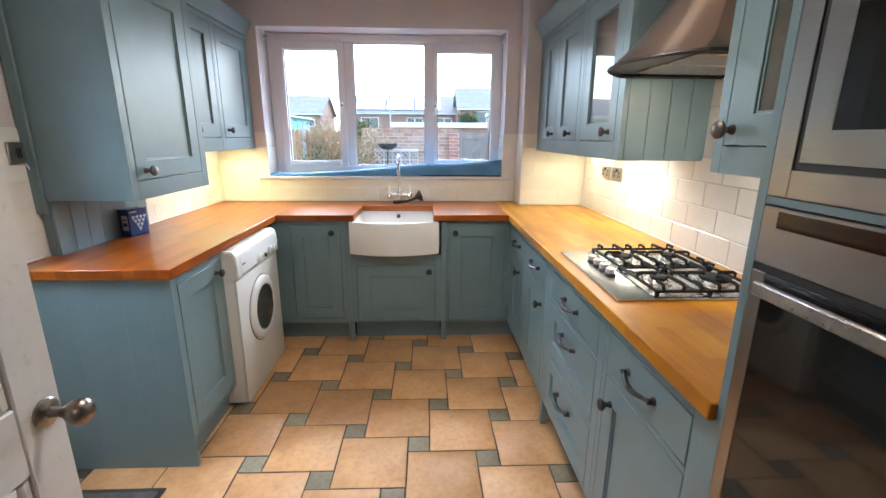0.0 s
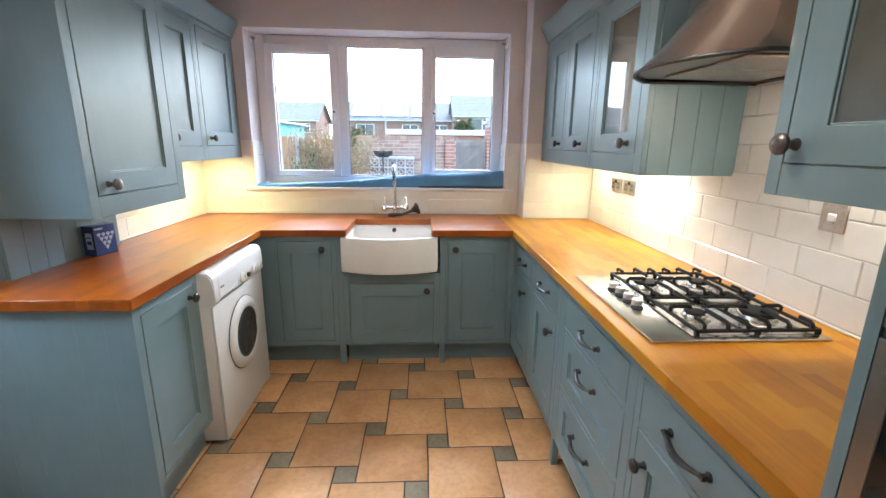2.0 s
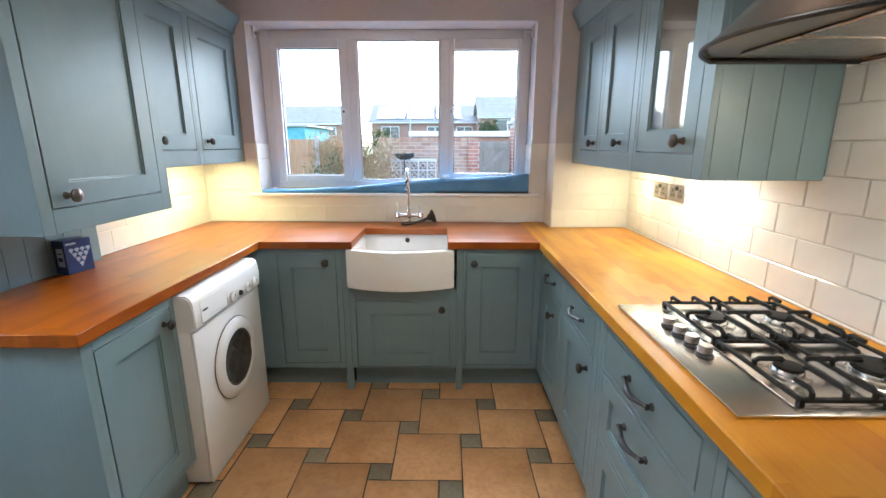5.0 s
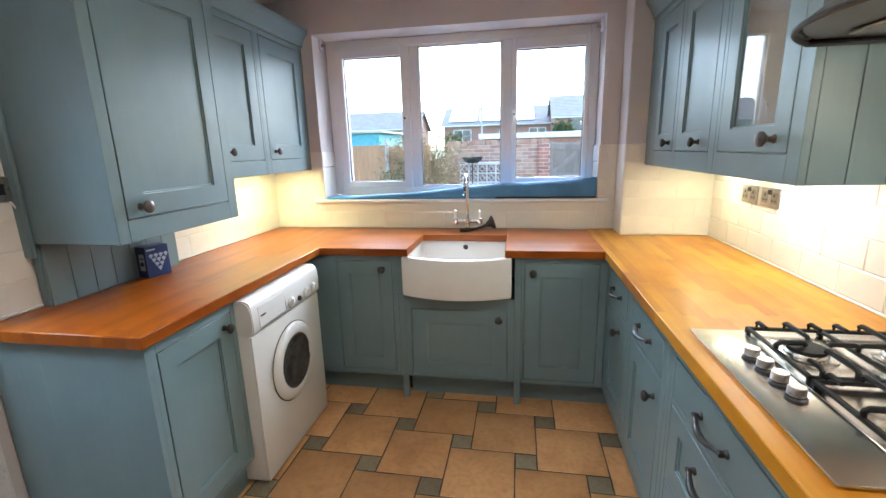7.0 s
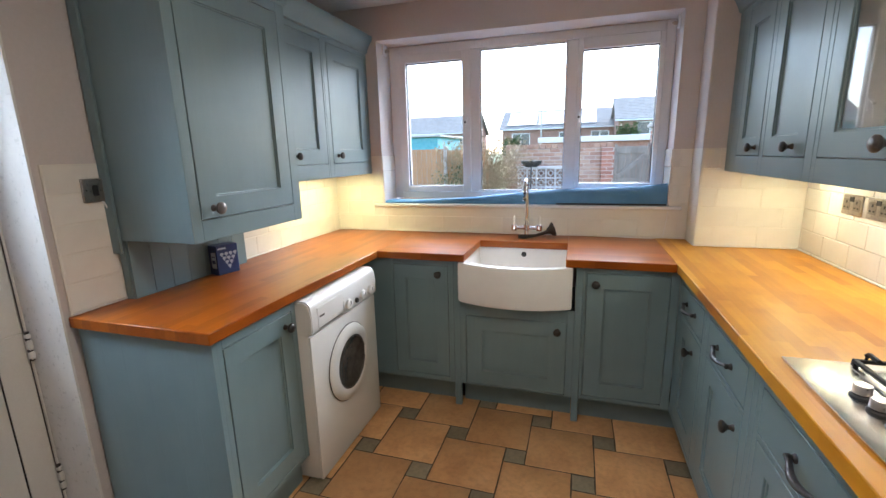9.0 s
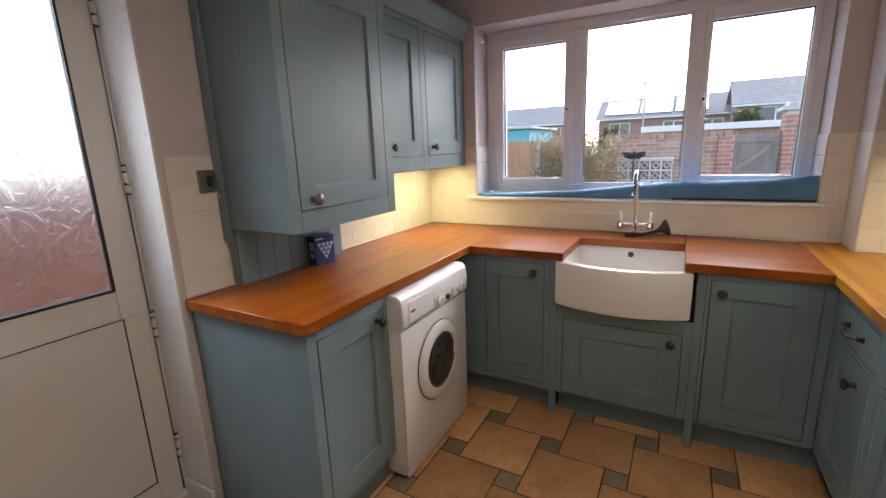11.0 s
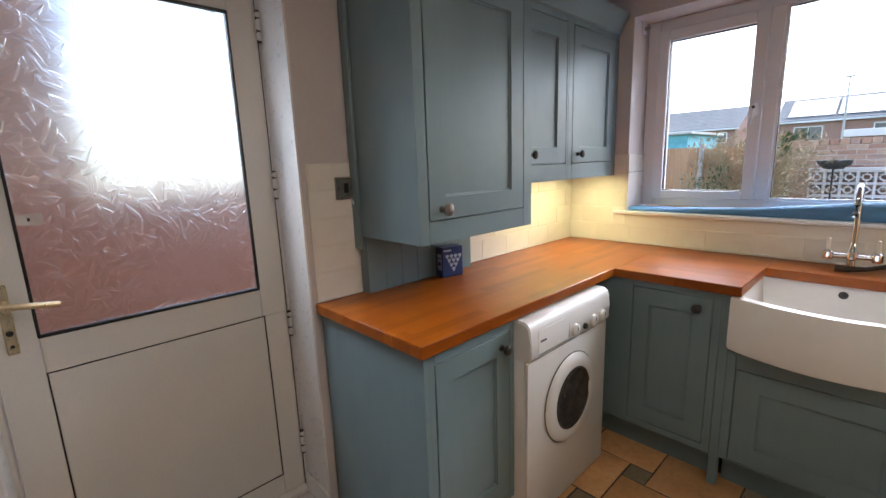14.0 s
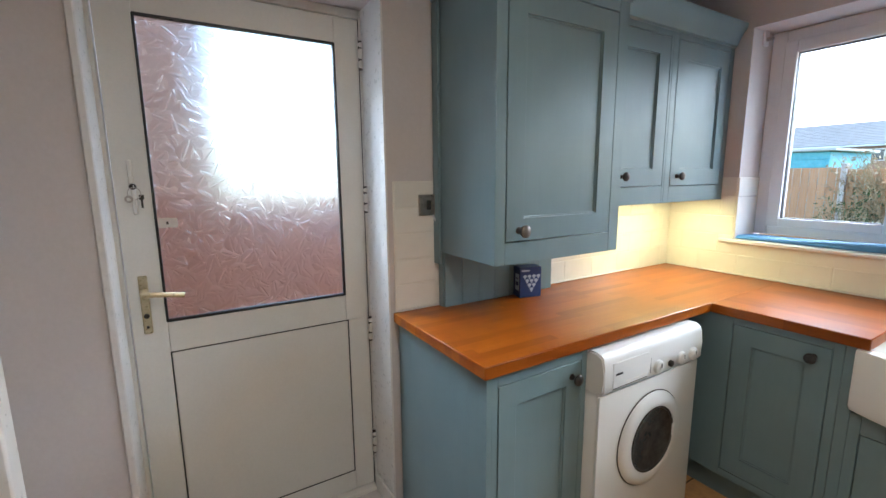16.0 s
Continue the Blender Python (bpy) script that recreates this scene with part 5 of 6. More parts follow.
    part("hanging_key", B((0.018, 0.020, 0.012, 0.026, -0.042, -0.026), (0.018, 0.020, 0.016, 0.022, -0.070, -0.041), bevel=0.0007), M_PEWTER, k)
    part("fob", lathe(bmesh.new(), [(0.006, -0.0015), (0.012, -0.0015), (0.012, 0.0015), (0.006, 0.0015), (0.006, -0.0015)], pose(0.016, -0.016, -0.040, 0, 90), 18), M_NICKEL, k)
    s = thing("sticker", pose(X0 - 0.0075, 0.834, 1.318), "small white printed label stuck on the glass", "label")
    part("label_card", B((-0.0022, -0.0008, -0.031, 0.031, -0.016, 0.016)), M_CERAMIC, s)
    part("print_mark", B((-0.0009, -0.0002, -0.003, 0.003, -0.005, 0.005)), M_PEWTER, s)


back_door()
# reveals beside the back door
solid("trim_reveal", B((XL - 0.205, XL - 0.001, DY1 - 0.008, DY1 + 0.0, 0.0, DZ1), (XL - 0.205, XL - 0.001, DY0, DY0 + 0.008, 0.0, DZ1)), M_GLOSS, "white painted reveals beside the back door", "trim")
solid("trim_bead", B((XL - 0.002, XL + 0.010, DY0 - 0.012, DY0 + 0.010, 0.0, DZ1), bevel=0.004), M_GLOSS, "rounded white corner bead", "trim")
solid("baseboard_reveal", B((XL - 0.19, XL + 0.012, DY1 - 0.020, DY1 - 0.009, 0.0, 0.085), bevel=0.003), M_GLOSS, "white skirting beside the back door", "skirting")
mt = thing("doormat", pose(0, 0, 0), "dark grey doormat lying inside the back door", "mat")
part("mat_surface", B((-1.46, -1.02, 0.86, 1.46, 0.0, 0.011), bevel=0.004), M_MAT, mt)
part("edging", B((-1.48, -1.00, 0.84, 0.8605, 0.0, 0.007), (-1.48, -1.00, 1.4595, 1.48, 0.0, 0.007), (-1.48, -1.46, 0.86, 1.46, 0.0, 0.007), (-1.02, -1.00, 0.86, 1.46, 0.0, 0.007), bevel=0.002), M_RUBBER, mt, "dark rubber edging")


# ---------------------------------------------------------------- inner door, standing open
def inner_door():
    X0, ye, yh = -0.602, 0.676, -0.085
    d = thing("door_2", pose(0, 0, 0), "white gloss panelled inner door with glass, standing open", "door", kind="structure")
    t = 0.038
    r = 0.086
    z0, z1 = 0.012, 2.0
    lf = part("door_leaf", B((X0 - t, X0, ye - r, ye, z0, z1), (X0 - t, X0, yh, yh + r, z0, z1), (X0 - t, X0, yh + r, ye - r, z0, 0.22), (X0 - t, X0, yh + r, ye - r, 0.855, 0.985), (X0 - t, X0, yh + r, ye - r, 1.88, z1), bevel=0.003), M_GLOSS, d)
    part("lower_panel", B((X0 - t + 0.012, X0 - 0.012, yh + r, ye - r, 0.22, 0.855)), M_GLOSS, lf)
    bd = bmesh.new()
    for (a, b, c, e) in ((yh + r, ye - r, 0.22, 0.855), (yh + r, ye - r, 0.985, 1.88)):
        for q in ((a, a + 0.024, c, e), (b - 0.024, b, c, e), (a + 0.024, b - 0.024, c, c + 0.024), (a + 0.024, b - 0.024, e - 0.024, e)):
            box(bd, X0 - 0.0175, X0 - 0.002, q[0], q[1], q[2], q[3], bevel=0.007)
    part("moulding", bd, M_GLOSS, lf)
    p = part("pane", B((X0 - 0.022, X0 - 0.018, yh + r, ye - r, 0.985, 1.88)), M_FROST, lf, "frosted glass pane")
    p.visible_shadow = False
    kb = bmesh.new()
    lathe(kb, [(0, 0), (0.031, 0), (0.031, 0.004), (0.026, 0.009), (0.012, 0.012), (0.010, 0.030), (0.014, 0.042), (0.0245, 0.056), (0.0285, 0.068), (0.0265, 0.080), (0.017, 0.089), (0, 0.092)], pose(X0 + 0.0005, 0.640, 0.945, 0, 90) @ Matrix.Scale(0.87, 4), 26)
    part("door_knob", kb, M_AGED, lf, "aged satin nickel door knob")


inner_door()


# ---------------------------------------------------------------- small things
def light_bulb_box():
    b = thing("bulb_box", pose(-1.437, 2.2215, TOP, 0, 0, 76.4) @ Matrix.Scale(1.08, 4), "small dark blue printed light bulb box on the worktop", "box")
    part("carton", B((-0.050, 0.050, -0.030, 0.030, 0.0005, 0.130), bevel=0.0015), M_BOXBLUE, b)
    for i, row in enumerate(((0,), (-1, 1), (-2, 0, 2), (-3, -1, 1, 3))):
        for c in row:
            x, z = 0.004 + 0.0105 * c, 0.030 + 0.0185 * i
            bm = bmesh.new()
            lathe(bm, [(0, 0), (0.0088, 0), (0.0088, 0.0005), (0, 0.0006)], pose(x, -0.0302, z + 0.006, 90) @ Matrix.Diagonal((1, 0.75, 1, 1)), 12)
            box(bm, x - 0.003, x + 0.003, -0.0307, -0.0301, z - 0.006, z + 0.001)
            part("printed_bulb", bm, M_BOXPALE, b)
    part("printed_panel", B((-0.0508, -0.0502, -0.020, 0.012, 0.03, 0.10)), M_BOXPALE, b)
    part("printed_line", B((-0.044, -0.006, -0.0307, -0.0301, 0.112, 0.119)), M_BOXPALE, b)
    part("printed_line", B((-0.0514, -0.0508, -0.015, 0.007, 0.078, 0.083)), M_BOXBLUE, b)
    part("printed_line", B((-0.0514, -0.0508, -0.015, 0.007, 0.05, 0.066)), M_BOXBLUE, b)


light_bulb_box()


def double_socket(yc, zc):
    s = thing("double_socket", faces_west(XR - 0.009, yc), "brushed steel double socket with dark inserts on the tiled wall", "socket", "wall sockets")
    part("face_plate", B((-0.073, 0.073, -0.006, -0.0003, zc - 0.043, zc + 0.043), bevel=0.003), M_NICKEL, s)
    for cx in (-0.036, 0.036):
        i = part("insert", B((cx - 0.024, cx + 0.024, -0.0075, -0.0062, zc - 0.024, zc + 0.026), bevel=0.001), M_STEEL, s)
        part("pin_hole", B((cx - 0.004, cx + 0.004, -0.0082, -0.0074, zc + 0.006, zc + 0.018), (cx - 0.016, cx - 0.006, -0.0082, -0.0074, zc - 0.014, zc - 0.008), (cx + 0.006, cx + 0.016, -0.0082, -0.0074, zc - 0.014, zc - 0.008)), M_BLACK, i, "black pin holes")
        part("rocker", B((cx - 0.009 + (0.03 if cx < 0 else -0.03), cx + 0.009 + (0.03 if cx < 0 else -0.03), -0.009, -0.006, zc + 0.014, zc + 0.034), bevel=0.0015), M_BLACK, s)
    return s


double_socket(2.86 - 0.012, 1.203)
double_socket(2.68 - 0.008, 1.205)
s = thing("cooker_switch", faces_west(XR - 0.009, 1.372), "brushed steel cooker switch plate on the tiles", "switch")
part("face_plate", B((-0.043, 0.043, -0.007, -0.0003, 1.200, 1.286), bevel=0.003), M_NICKEL, s)
part("rocker", B((-0.014, 0.014, -0.014, -0.007, 1.232, 1.256), bevel=0.003), M_UPVC, s)
s = thing("fused_switch", faces_east(XL + 0.009, 1.748), "grey metal fused switch plate beside the wall cabinet", "switch")
part("face_plate", B((-0.043, 0.043, -0.010, -0.0003, 1.312, 1.398), bevel=0.003), M_NICKEL, s)
part("rocker", B((-0.009, 0.011, -0.015, -0.010, 1.336, 1.374), bevel=0.002), M_BLACK, s)
part("flex", tube(bmesh.new(), [(0.02, -0.006, 1.318), (0.026, -0.012, 1.300), (0.040, -0.010, 1.270), (0.048, -0.006, 1.22), (0.052, -0.006, 1.12)], 0.0032, 8), M_UPVC, s, "short white flex")

# unseen ceiling lights added as warm fill, in the kitchen and in the hall behind the doorway
for yy, watts in ((1.35, CEIL_W), (-1.4, HALL_W)):
    c = thing("fill_ceiling_light", pose(0.0, yy, ZC), "round white flush ceiling light, added out of view as fill", "light", "ceiling lights")
    part("base", lathe(bmesh.new(), [(0, 0), (0.15, 0), (0.15, -0.02), (0.14, -0.03), (0, -0.03)], Matrix(), 32), M_UPVC, c)
    part("diffuser", lathe(bmesh.new(), [(0.138, -0.03), (0.13, -0.05), (0.09, -0.065), (0, -0.07)], Matrix(), 32), glow("fill_ceiling_glow", (1.0, 0.93, 0.84), 2.0), c, "opal diffuser")
    la = bpy.data.lights.new("ceiling_fill_lamp", 'AREA')
    la.shape, la.size, la.energy, la.color = 'DISK', 0.26, watts, CEIL_COL
    new("ceiling_fill_lamp", la).matrix_world = pose(0.0, yy, ZC - 0.075)

# ---------------------------------------------------------------- garden and street
GZ = -0.22
solid("ground", B((-400, 400, YN + 0.31, 900, GZ - 0.3, GZ), (-400, XL - 0.28, -300, YN + 0.31, GZ - 0.3, GZ)), M_LAWN, "short winter lawn and open ground", "ground")
solid("pavement", B((-3.2, 3.5, YN + 0.31, 9.0, GZ - 0.02, GZ + 0.006)), M_PAVE, "grey patio slabs outside the window", "patio")


def brick_run(name, parent, x0, x1, y0, y1, z0, z1, mat):
    """Stretcher-bond bricks proud of their mortar, on all four faces."""
    core = part("mortar_core", B((x0 + 0.008, x1 - 0.008, y0 + 0.008, y1 - 0.008, z0, z1)), M_MORTAR, parent)
    bm = bmesh.new()
    rnd = random.Random(7)
    course, L = 0.075, 0.225
    for k in range(int((z1 - z0) / course)):
        z = z0 + k * course
        n = int((x1 - x0) / L) + 2
        for i in range(n):
            a = x0 + (i - (0.5 if k % 2 else 0.0)) * L
            b = a + L - 0.014
            a, b = max(a, x0), min(b, x1)
            if b - a > 0.03:
                j = rnd.uniform(-0.003, 0.003)
                box(bm, a, b, y0 + j, y1 + j, z + 0.006, z + course - 0.008)
    return part(name, bm, mat, parent)


GY = 10.0
gw = thing("garden_wall", pose(0, 0, 0), "old red-brown brick garden wall", "wall", kind="structure")
brick_run("bricks", gw, -1.30, 0.60, GY, GY + 0.22, GZ, 1.507, M_OLDBRICK)
brick_run("bricks", gw, 0.602, 0.84, GY - 0.10, GY + 0.22, GZ, 1.507, M_PIERBRICK)
part("coping", B(*[(-1.31 + i * 0.118, -1.31 + i * 0.118 + 0.108, GY - 0.01, GY + 0.23, 1.5085, 1.60) for i in range(18)], bevel=0.006), M_OLDBRICK, gw)
gp = thing("gate_pier", pose(0, 0, 0), "red brick gate pier with a stone cap", "pier", kind="structure")
brick_run("bricks", gp, 1.50, 2.62, GY - 0.25, GY + 0.22, GZ, 1.86, M_PIERBRICK)
part("cap", B((1.44, 2.68, GY - 0.31, GY + 0.28, 1.862, 1.93), (1.52, 2.6, GY - 0.23, GY + 0.2, 1.93, 2.0), bevel=0.01), M_CONC, gp)
g = thing("garden_gate", pose(0, 0, 0), "weathered grey boarded garden gate, shut", "gate")
for i in range(6):
    part("board", B((0.855 + i * 0.105, 0.955 + i * 0.105, GY + 0.06, GY + 0.08, GZ + 0.06, 1.52), bevel=0.003), M_OLDWOOD, g)
part("rail", B((0.85, 1.49, GY + 0.02, GY + 0.06, 1.38, 1.50), bevel=0.004), M_OLDWOOD, g)
part("rail", B((0.85, 1.49, GY + 0.02, GY + 0.06, 0.80, 0.90), bevel=0.004), M_OLDWOOD, g)
o = part("brace", B((-0.40, 0.40, -0.02, 0.018, -0.045, 0.045), bevel=0.004), M_OLDWOOD, g)
o.matrix_local = pose(1.17, GY + 0.04, 1.14, 0, -40, 0)
part("post", B((0.845, 0.90, GY - 0.02, GY + 0.02, GZ, 1.56), bevel=0.004), M_OLDWOOD, g)
part("post", B((1.44, 1.495, GY - 0.02, GY + 0.02, GZ, 1.56), bevel=0.004), M_OLDWOOD, g)

FYY = 8.6
fe = thing("panel_fence", pose(0, 0, 0), "orange-brown feather-edge fence with pale posts", "fence")
for x in (-4.6, -2.22):
    part("post", B((x - 0.03, x + 0.03, FYY - 0.05, FYY + 0.05, GZ, 1.60), bevel=0.006), M_CONC, fe, "pale concrete post")
fx = -6.8
while fx < -1.46:
    o = part("board", B((fx, fx + 0.092, FYY, FYY + 0.02, GZ + 0.05, 1.545 if fx < -2.3 else 1.52), bevel=0.002), M_FENCE, fe)
    fx += 0.1
part("rail", B((-6.8, -1.46, FYY + 0.02, FYY + 0.06, 1.2, 1.28), (-6.8, -1.46, FYY + 0.02, FYY + 0.06, 0.2, 0.28)), M_FENCE, fe)


def stems(name, label, at, n, height, spread, mat, leaf=0.02, seed=1, category="shrub", arch=1.0):
    """An untidy shrub: many arching stems, each with small leaves."""
    rnd = random.Random(seed)
    s = thing(name, pose(*at), label, category)
    st, lv = bmesh.new(), bmesh.new()
    for i in range(n):
        a, r, h = rnd.uniform(0, 6.283), spread * rnd.uniform(0.2, 1), height * rnd.uniform(0.5, 1)
        pts = []
        for k in range(5):
            t = k / 4
            pts.append((r * t ** 1.3 * math.cos(a) + rnd.uniform(-0.02, 0.02), r * t ** 1.3 * math.sin(a) + rnd.uniform(-0.02, 0.02), h * (t * (1 + 0.35 * arch) - 0.35 * arch * t * t * (1 + 0.4 * rnd.random()))))
        tube(st, pts, [0.008, 0.007, 0.006, 0.004, 0.002], 4)
        for k in range(17):
            t = rnd.uniform(0.35, 1)
            q = min(3, int(t * 4))
            c = Vector(pts[q]).lerp(Vector(pts[q + 1]), t * 4 - q) + Vector((rnd.gauss(0, 0.03), rnd.gauss(0, 0.03), rnd.gauss(0, 0.03)))
            d = Vector((rnd.gauss(0, 1), rnd.gauss(0, 1), rnd.gauss(0, 1))).normalized()
            e = d.cross(Vector((0.3, 0.5, 0.8))).normalized()
            L = leaf * rnd.uniform(0.6, 1.5)
            lv.faces.new([lv.verts.new(c + d * L), lv.verts.new(c + e * L * 0.35), lv.verts.new(c - d * L), lv.verts.new(c - e * L * 0.35)])
    part("stems", st, mat[0], s)
    part("leaves", lv, mat[1], s, smooth=0)


stems("shrub", "straggling dry shrub arching over the garden wall", (-1.62, 8.9, GZ), 430, 2.12, 1.0, (M_STRAW, M_STRAW), 0.035, 3)
stems("shrub", "straggling dry shrub against the fence", (-1.95, 8.2, GZ), 110, 1.6, 0.45, (M_STRAW, M_LEAF), 0.03, 5)
bf = thing("bird_bath", pose(-0.72, 9.5, GZ), "dark metal bird bath bowl on a thin stand", "bird bath")
bm = lathe(bmesh.new(), [(0, 1.38), (0.06, 1.381), (0.10, 1.385), (0.14, 1.405), (0.17, 1.43), (0.195, 1.465), (0.205, 1.50), (0.195, 1.505), (0.15, 1.47), (0.08, 1.45), (0, 1.44)], Matrix(), 30)
for v in bm.verts:
    v.co += 0.022 * noise.noise_vector(v.co * 22.0)
part("bowl", bm, M_DARKMETAL, bf)
part("stand", tube(bmesh.new(), [(0, 0, 0), (0, 0, 1.39)], 0.012, 8), M_DARKMETAL, bf)
part("foot", lathe(bmesh.new(), [(0, 0), (0.18, 0), (0.17, 0.02), (0.02, 0.03), (0, 0.03)], Matrix(), 20), M_DARKMETAL, bf)


def screen_block():
    """A square pierced concrete block: a frame, a ring and four spokes."""
    bm = bmesh.new()
    h, t, d = 0.094, 0.017, 0.045
    ring(bm, -h, h, -h, h, t, t, -d, d, 0.002)
    n = 20
    loops = [[bm.verts.new((rr * math.cos(2 * math.pi * i / n), y, rr * math.sin(2 * math.pi * i / n))) for i in range(n)] for rr, y in ((0.055, -d * 0.9), (0.038, -d * 0.9), (0.038, d * 0.9), (0.055, d * 0.9))]
    for q in range(4):
        u, v = loops[q], loops[(q + 1) % 4]
        for i in range(n):
            bm.faces.new((u[i], u[(i + 1) % n], v[(i + 1) % n], v[i]))
    for sx, sz in ((1, 0), (-1, 0), (0, 1), (0, -1)):
        x0, x1 = sorted((sx * 0.053, sx * (h - t + 0.001))) if sx else (-0.008, 0.008)
        z0, z1 = sorted((sz * 0.053, sz * (h - t + 0.001))) if sz else (-0.008, 0.008)
        box(bm, x0, x1, -d * 0.85, d * 0.85, z0, z1)
    return mesh_of("screen_block", bm, M_SCREEN, 30)


M_SCREEN = surface("whitewashed_concrete_block", (0.62, 0.61, 0.59), (0.74, 0.73, 0.71), 0.9, grain=60, relief=0.2)
ps = thing("pierced_screen", pose(-1.03, 9.90, GZ), "low screen of whitewashed pierced concrete blocks against the brick wall", "garden screen")
block = screen_block()
for i in range(5):
    for j in range(7):
        o = new("screen_block", block)
        o.parent = ps
        o.location = (0.095 + i * 0.19, 0, 0.1 + j * 0.19)
part("coping", B((-0.01, 0.96, -0.06, 0.06, 1.3345, 1.385), bevel=0.006), M_SCREEN, ps)

# flat-roofed garages behind the wall
ga_ = thing("garage", pose(0, 0, 0), "low brick garage with a flat roof and white fascia", "garage")
part("wall", B((-0.9, 3.6, 14.2, 19, GZ, 1.72)), M_BRICK, ga_)
part("fascia", B((-1.0, 3.7, 14.05, 14.1, 1.70, 1.86), (-1.0, -0.95, 14.1, 19, 1.70, 1.86), bevel=0.01), M_WHITEOUT, ga_)
part("roof", B((-0.99, 3.69, 14.1, 19.1, 1.74, 1.84)), M_CONC, ga_)
sh = thing("shed", pose(0, 0, 0), "turquoise boarded shed beyond the fence", "shed")
for i in range(9):
    part("board", B((-9.4, -6.0, 20.0 - 0.01 * (i % 2), 20.03, GZ + i * 0.27, GZ + i * 0.27 + 0.265), bevel=0.01), M_TEAL, sh)
part("wall", B((-9.4, -6.0, 20.03, 24, GZ, 2.2)), M_TEAL, sh)
part("roof", B((-9.6, -5.8, 19.8, 24.2, 2.22, 2.32), bevel=0.02), M_CONC, sh)


def house(label, x0, x1, y0, y1, eave, ridge, windows, solar=(), gable_front=False):
    h = thing("house", pose(0, 0, 0), label, "house", "houses beyond the gardens")
    part("wall", B((x0, x1, y0, y1, GZ, eave)), M_BRICK, h)
    bm = bmesh.new()
    o = 0.35
    if not gable_front:
        ym = (y0 + y1) / 2
        pts = [(y0 - o, eave - 0.1), (ym, ridge), (y1 + o, eave - 0.1), (y1 + o, eave - 0.28), (ym, ridge - 0.2), (y0 - o, eave - 0.28)]
        ra, rb = [bm.verts.new((x0 - o, a, b)) for a, b in pts], [bm.verts.new((x1 + o, a, b)) for a, b in pts]
        gb = B()
        for x in (x0 + 0.001, x1 - 0.1):
            va = [gb.verts.new((x, y0, eave)), gb.verts.new((x, y1, eave)), gb.verts.new((x, ym, ridge - 0.2))]
            vb = [gb.verts.new((x + 0.099, v.co.y, v.co.z)) for v in va]
            gb.faces.new(va)
            gb.faces.new(vb)
            for i in range(3):
                gb.faces.new((va[i], va[(i + 1) % 3], vb[(i + 1) % 3], vb[i]))
        part("gable", gb, M_BRICK, h)
    for i in range(6):
        j = (i + 1) % 6
        bm.faces.new((ra[i], ra[j], rb[j], rb[i]))
    bm.faces.new(ra)
    bm.faces.new(rb)
    rf = part("roof", bm, M_ROOF, h)
    part("gutter", B((x0 - o, x1 + o, y0 - o - 0.1, y0 - o, eave - 0.30, eave - 0.14), bevel=0.02), M_WHITEOUT, h, "white fascia and gutter")
    slope = math.atan2(ridge - eave + 0.1, (y1 - y0) / 2 + o)
    n = int((ridge - eave) / math.sin(slope) / 0.33)
    rows = bmesh.new()
    for i in range(n):
        t0 = i / n
        ym = (y0 + y1) / 2
        ya, yb = y0 - o + (ym - y0 + o) * t0, y0 - o + (ym - y0 + o) * (t0 + 1 / n)
        za, zb = eave - 0.1 + (ridge - eave + 0.1) * t0, eave - 0.1 + (ridge - eave + 0.1) * (t0 + 1 / n)
        v = [rows.verts.new(c) for c in ((x0 - o, ya, za + 0.05), (x1 + o, ya, za + 0.05), (x1 + o, yb, zb + 0.012), (x0 - o, yb, zb + 0.012), (x0 - o, ya, za), (x1 + o, ya, za))]
        rows.faces.new(v[:4])
        rows.faces.new((v[0], v[4], v[5], v[1]))
    part("tile_courses", rows, M_ROOF, rf)
    for (a, b, c, d) in windows:
        w = part("window", B((a, b, y0 - 0.06, y0 + 0.02, c, c + 0.09), (a, b, y0 - 0.06, y0 + 0.02, d - 0.09, d), (a, a + 0.09, y0 - 0.06, y0 + 0.02, c, d), (b - 0.09, b, y0 - 0.06, y0 + 0.02, c, d), ((a + b) / 2 - 0.05, (a + b) / 2 + 0.05, y0 - 0.06, y0 + 0.02, c, d)), M_WHITEOUT, h)
        part("pane", B((a + 0.09, (a + b) / 2 - 0.05, y0 - 0.03, y0 + 0.01, c + 0.09, d - 0.09), ((a + b) / 2 + 0.05, b - 0.09, y0 - 0.03, y0 + 0.01, c + 0.09, d - 0.09)), M_DARKPANE, w)
    for (a, b, t0, t1) in solar:
        ym = (y0 + y1) / 2
        run = ym - y0 + o
        p = part("solar_panel", B((0, b - a, 0, (t1 - t0) * run / math.cos(slope), 0.08, 0.14), bevel=0.01), M_SOLAR, h, "dark solar panel")
        p.matrix_local = pose(a, y0 - o + run * t0, eave - 0.1 + (ridge - eave + 0.1) * t0, math.degrees(slope))
    return h


house("brick house with solar panels on a grey tiled roof", -9.0, 4.5, 56, 64, 4.35, 6.6, [(-7.8, -5.6, 2.2, 3.7), (-2.2, -0.2, 2.2, 3.7), (1.4, 3.4, 2.2, 3.7)], [(-8.4, -4.9, 0.12, 0.85), (-4.7, -1.4, 0.12, 0.85), (-1.1, 2.0, 0.12, 0.85)])
house("two-storey brick house with a plain grey roof", 3.9, 16, 50, 58, 4.6, 7.0, [(5.6, 8.2, 2.9, 4.2), (10.5, 13, 2.9, 4.2)])
house("long low brick house with a grey tiled roof", -24, -12.2, 54, 62, 4.1, 6.3, [(-15.4, -12.9, 2.5, 3.6), (-22, -19, 2.5, 3.6)])
stems("evergreen_shrub", "dense evergreen shrub in a neighbouring garden", (-6.0, 44, GZ), 200, 3.3, 1.2, (M_STRAW, M_LEAF), 0.16, 8, "shrub", 0.4)
